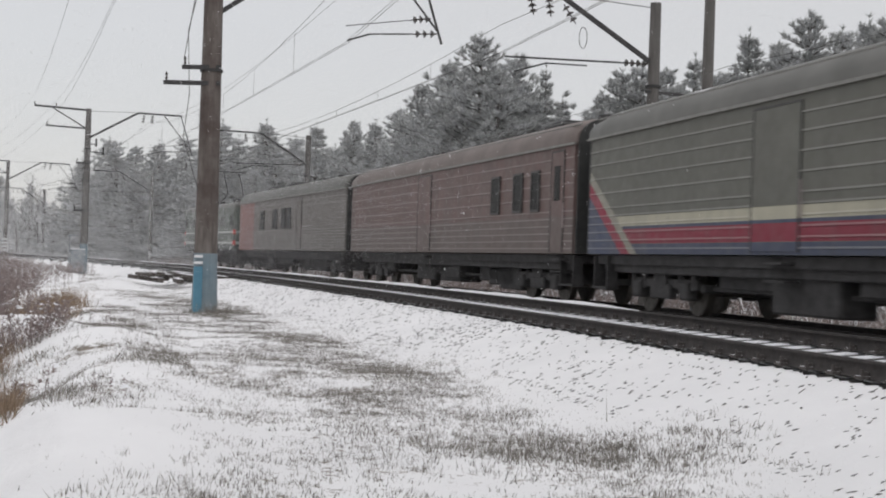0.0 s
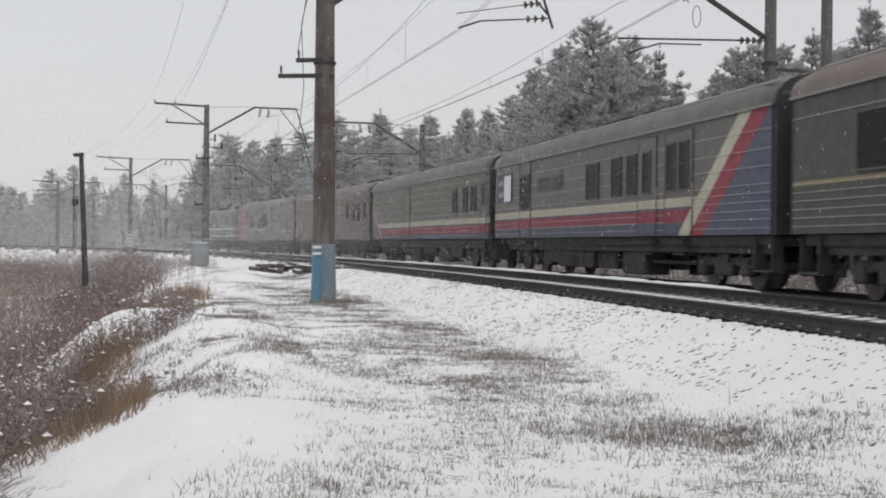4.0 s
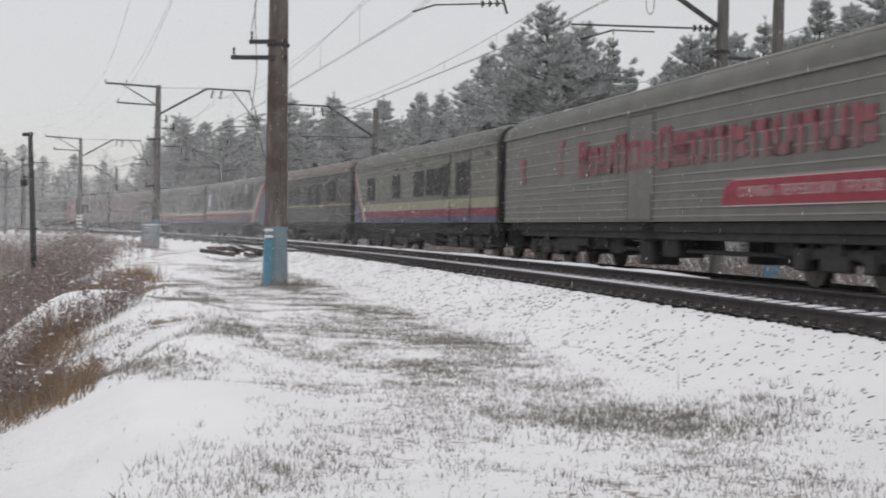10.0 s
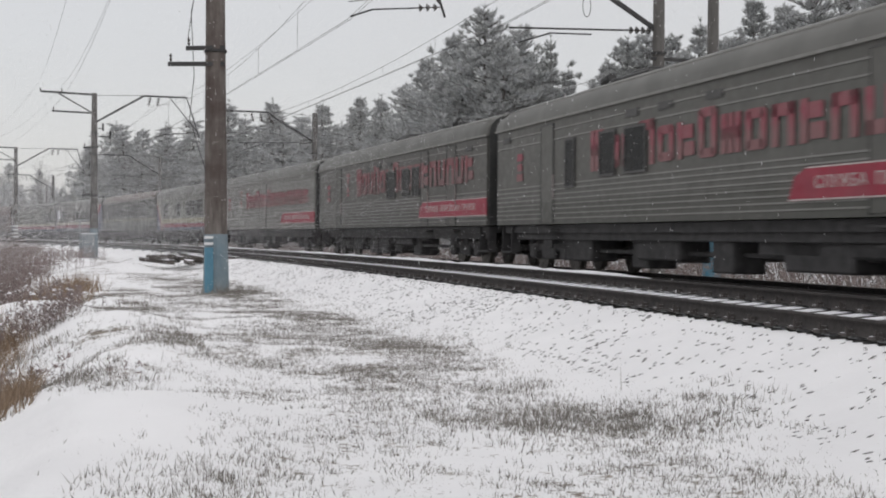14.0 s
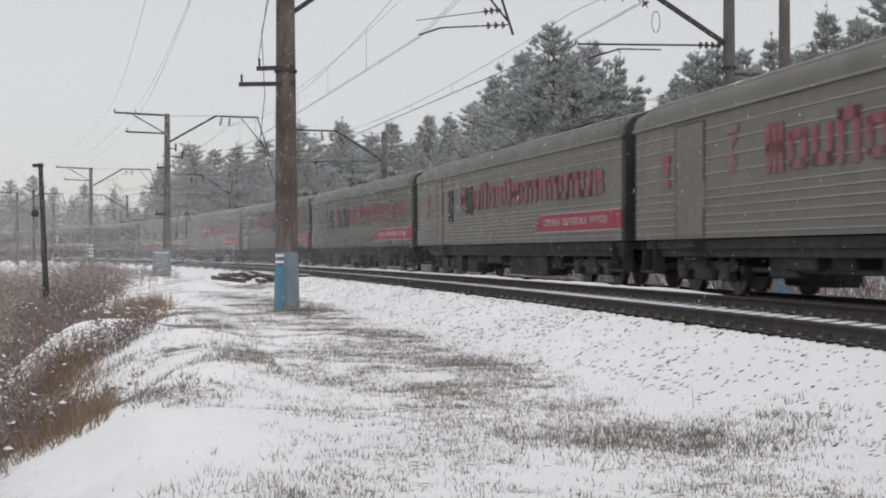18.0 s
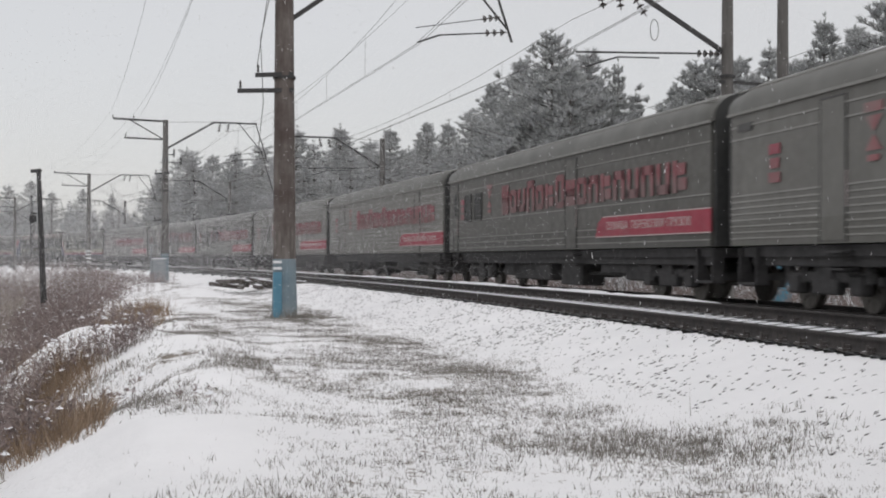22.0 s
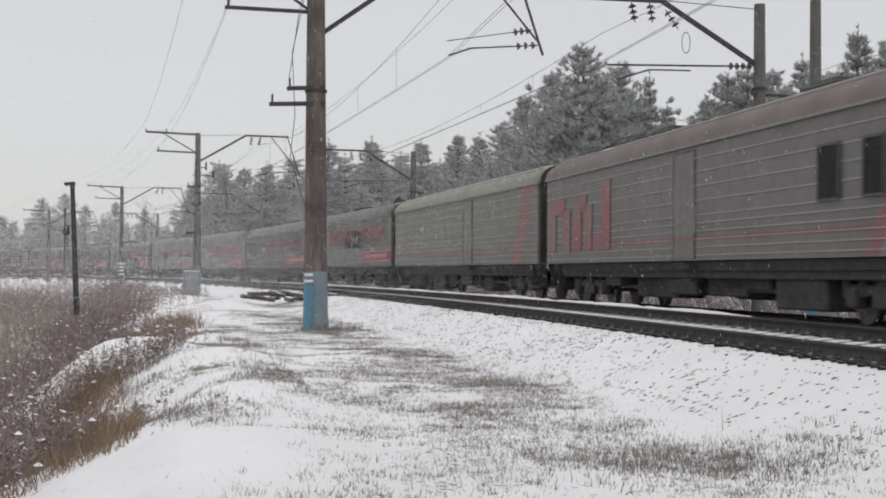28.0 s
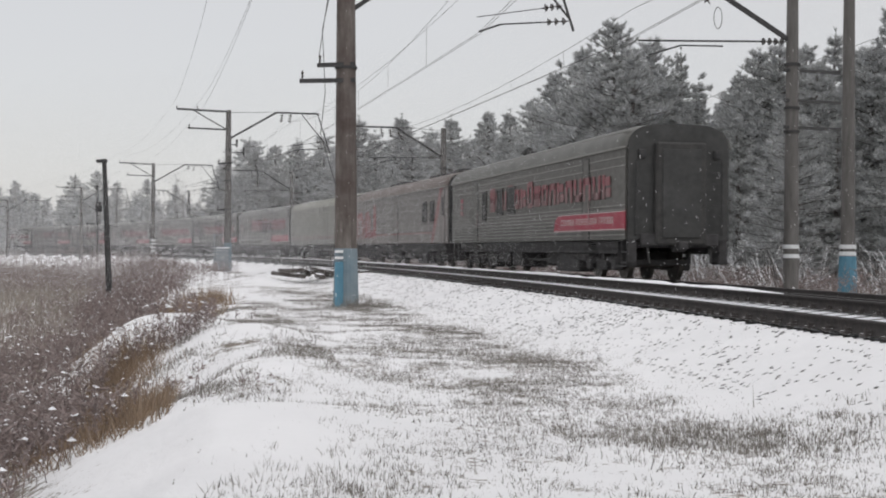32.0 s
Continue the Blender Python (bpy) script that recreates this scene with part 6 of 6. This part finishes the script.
def weeds(name, label, s0, s1, u0, u1, n, low, high, seed, keep=None):
    """Dead branching weeds, with little snow caps on their heads."""
    rg = np.random.default_rng(seed)
    p = open_spots(rg, n, s0, s1, u0, u1, keep or (lambda x, y, s, u, r: r < 0.4 + 0.6 * np.clip(value_noise(s / 2.2, u / 1.2, 71) + 0.3, 0, 1)), 0.4 if seed != 7 else 0.95)
    m = len(p)
    tall = rg.uniform(low, high, m)
    vs, fs, caps = [], [], []
    d0 = rg.normal(size=(m, 3)) * 0.12
    d0[:, 2] = 1
    vv, ff = blades(p - (0, 0, 0.05), d0, tall, np.full(m, 0.007), rg)
    vs.append(vv)
    fs.append(ff)
    o = len(vv)
    for k in range(9):
        w = rg.uniform(0.35, 1.0, m)
        c = p + d0 * (tall * w)[:, None]
        d = rg.normal(size=(m, 3)) * (0.6, 0.6, 0.2) + (0, 0, 0.65)
        ln = tall * rg.uniform(0.14, 0.34, m)
        vv, ff = blades(c, d, ln, np.full(m, 0.006), rg)
        vs.append(vv)
        fs.append(ff + o)
        o += len(vv)
        pick = rg.uniform(size=m) < 0.06
        caps.append((c + d * ln[:, None])[pick])
        for j in range(2):
            c2, d2 = c + d * (ln * 0.6)[:, None], d + rg.normal(size=(m, 3)) * 0.5
            vv, ff = blades(c2, d2, ln * 0.5, np.full(m, 0.012), rg)
            vs.append(vv)
            fs.append(ff + o)
            o += len(vv)
    ob = mesh_part(name, numpy_mesh(name, np.concatenate(vs), np.concatenate(fs), REED), None, None)
    tagged(ob, label, "weeds", kind="stuff")
    c = np.concatenate(caps)
    r = 0.014 + 0.05 * rg.uniform(0, 1, len(c)) ** 2
    ring = np.array([(1, 0, 0), (-0.1, 1, 0), (-1, 0, 0), (0.1, -1, 0), (0, 0, 0.7)])
    tri = np.array([(0, 1, 4), (1, 2, 4), (2, 3, 4), (3, 0, 4)])
    v = (c[:, None] + ring[None] * r[:, None, None]).reshape(-1, 3)
    f = (tri[None] + (np.arange(len(c)) * 5)[:, None, None]).reshape(-1, 3)
    cap = mesh_part("weed_snow", numpy_mesh("weed_snow", v, f, CAP), None, None)
    tagged(cap, "small snow caps on dead weed heads", "snow", kind="stuff")


weeds("dead_weeds", "reddish dead weeds filling the ditch", -36, 30, -18.5, -13.0, 9500, 0.35, 0.95, 5, lambda x, y, s, u, r: r < (0.35 + 0.65 * np.clip(value_noise(s / 2.2, u / 1.2, 71) + 0.3, 0, 1)) * np.clip(1 - (s + 14) / 10 * np.clip((-14.6 - u) / 1.2, 0, 1), 0.12, 1))
weeds("dead_weeds", "dead weeds on the bank beyond the ditch", 5, 60, -16, -12, 3000, 0.4, 0.9, 6)
weeds("bank_weeds", "low dead weeds on the ditch bank", -37, -22, -13.9, -12.2, 1300, 0.2, 0.55, 11)
weeds("bank_weeds", "dark weeds between snow heaps", -18.5, -13.5, -13.2, -11.3, 900, 0.15, 0.45, 7)
weeds("bank_weeds", "single dark weed stems on the snow bank", -29, -12, -12.4, -10.4, 420, 0.12, 0.38, 12, lambda x, y, s, u, r: r < 0.8 * np.clip(value_noise(s / 1.3, u / 0.7, 72) + 0.15, 0, 1))
weeds("bank_weeds", "dry weeds dusted with snow below the masts", 22, 75, -13.5, -8.8, 3000, 0.3, 0.75, 8)
weeds("far_weeds", "dark brushwood across the field", 60, 200, -45, -9, 3000, 0.8, 2.0, 9)
weeds("far_weeds", "thicket of dry brushwood beyond the ditch", 38, 110, -27, -11.5, 2600, 0.6, 1.5, 13)
weeds("far_weeds", "dark weeds beyond the far track", -30, 90, 4.8, 14, 5000, 0.4, 1.2, 10)


def stones():
    rg = np.random.default_rng(9)
    p = open_spots(rg, 13000, -38, 45, -5.7, -3.7, lambda x, y, s, u, r: r < 0.25 + 0.6 * np.clip(value_noise(s / 2, u, 81), 0, 1))
    ring = np.array([(1, 0, 0), (0.3, 0.95, 0.1), (-0.8, 0.6, 0), (-0.8, -0.6, 0.1), (0.3, -0.95, 0), (0.1, 0, 0.75), (0, 0, -0.6)])
    tri = np.array([(0, 1, 5), (1, 2, 5), (2, 3, 5), (3, 4, 5), (4, 0, 5), (1, 0, 6), (2, 1, 6), (3, 2, 6), (4, 3, 6), (0, 4, 6)])
    n = len(p)
    # long slanted dark shapes: the shadow streaks of snowed-over stones are modelled in
    k = rg.uniform(0.007, 0.026, (n, 1, 3)) * (1.9, 0.9, 0.7)
    q = ring[None] * k
    q[:, :, 2] += q[:, :, 0] * rg.uniform(0.1, 0.75, (n, 1))
    v = (p[:, None] + q).reshape(-1, 3)
    f = (tri[None] + (np.arange(n) * 7)[:, None, None]).reshape(-1, 3)
    ob = mesh_part("ballast_stones", numpy_mesh("ballast_stones", v, f, STONE), None, None)
    tagged(ob, "dark ballast stones on the snowy slope, drawn out like their shadows", "stones", kind="stuff")


stones()


# ---- falling snow: flakes in the air, in drifting curtains ----
DRIFTS = []


def flakes(p, size, rg, streak=1.0):
    """Snowflakes as small turned triangles at the points p; streak > 1 draws them out downwards."""
    n = len(p)
    way = rg.normal(size=(n, 3)) * (1.0 if streak == 1.0 else 0.12) + (0, 0, 0.0 if streak == 1.0 else 1.0)
    way /= np.linalg.norm(way, axis=1)[:, None]
    side = np.cross(way, rg.normal(size=(n, 3)))
    side /= np.linalg.norm(side, axis=1)[:, None] + 1e-9
    k = np.reshape(size, (-1, 1)) * rg.uniform(0.8, 1.2, (n, 1))
    return np.stack([p - way * k * streak / 2, p + way * k * streak / 2, p + side * k], 1).reshape(-1, 3)


def snow_stuff(name, label, v, fall, drift):
    ob = mesh_part(name, numpy_mesh(name, v, np.arange(len(v)).reshape(-1, 3), FLAKE), None, None)
    tagged(ob, label, "snow", "falling snow", "stuff")
    DRIFTS.append((ob, fall, drift))


def snowfall(label, n, d0, d1, flake, seed, fall, drift, sweep=(-0.46, 0.42), even=3, streak=1.0):
    """Flakes spread through the air between two distances, thinning out upwards. flake: size near and far."""
    rg = np.random.default_rng(seed)
    d = (rg.uniform(d0 ** even, d1 ** even, n)) ** (1 / even)
    a = rg.uniform(*sweep, n)
    top = np.minimum(1.5 + d * np.interp(a, (-0.46, -0.2, 0.0, 0.06, 0.42), (0.08, 0.1, 0.12, 0.2, 0.21)), 21)
    z = -1 + rg.beta(1, 1.5, n) * (top * 1.35 + 1) + fall * 32 * rg.uniform(0, 1, n)
    p = np.stack([d * np.tan(a) - drift * 16, d, z], 1)
    size = flake[0] + (flake[1] - flake[0]) * (d - d0) / (d1 - d0)
    snow_stuff("snow_flurry", label, flakes(p, size, rg, streak), fall, drift)


snowfall("single snowflakes falling close by", 3000, 5, 28, (0.006, 0.014), 1, 1.3, 0.25, streak=4.5)
snowfall("thin curtain of falling snow over the tracks", 50000, 20, 55, (0.009, 0.018), 2, 0.8, 0.25, streak=3.0)
snowfall("dense curtain of falling snow before the woods", 1150000, 46, 106, (0.0125, 0.027), 3, 0.03, 0.05)
snowfall("dense far curtain of falling snow", 640000, 98, 300, (0.024, 0.068), 4, 0.03, 0.04, (-0.46, 0.08), 2)


def whirl(n, seed):
    """Fine snow whirled up along the line by the train."""
    rg = np.random.default_rng(seed)
    s, u = -5 + 215 * rg.uniform(0, 1, n) ** 1.4, rg.normal(-1.0, 3.5, n)
    x, y, _ = line(s, u)
    z = -0.6 + rg.gamma(1.6, 2.2, n)
    v = flakes(np.stack([x, y, z], 1), 0.009 + 0.00009 * (s + 10), rg)
    snow_stuff("whirling_snow", "fine snow whirled up along the track", v, 0.03, -0.06)


whirl(260000, 6)


# ---- movement ----
def motions():
    def car_pose(t, centre, reach):
        s = run(t) + centre
        xa, ya, _ = line(s + reach, 1.55)
        xb, yb, _ = line(s - reach, 1.55)
        return pose(float(xa + xb) / 2, float(ya + yb) / 2, 0, 0, 0, math.degrees(math.atan2(yb - ya, xb - xa)))
    times = [float(t) for t in range(0, 33)]
    for ob, num in CARS:
        walk(ob, [(t, car_pose(t, -CAR * (num - 0.5 - 10), 8.5)) for t in times])
    for ob, offset in LOCOS:
        walk(ob, [(t, car_pose(t, CAR * 10 + offset, 5.5)) for t in times])
    step = 0.0625
    spin = [(round(i * step, 4), i) for i in range(int(32 / step) + 1)]
    turned = [run(t) / 0.475 for t, _ in spin]
    for w, ax in WHEELSETS:
        walk(w, [(t, Matrix.LocRotScale((ax, 0, 0.475), Matrix.Rotation(-turned[i], 3, "Y"), None)) for t, i in spin])
    for ob, fall, drift in DRIFTS:
        walk(ob, [(t, pose(drift * t, 0, -fall * t)) for t in (0.0, 8.0, 16.0, 24.0, 32.0)])


motions()
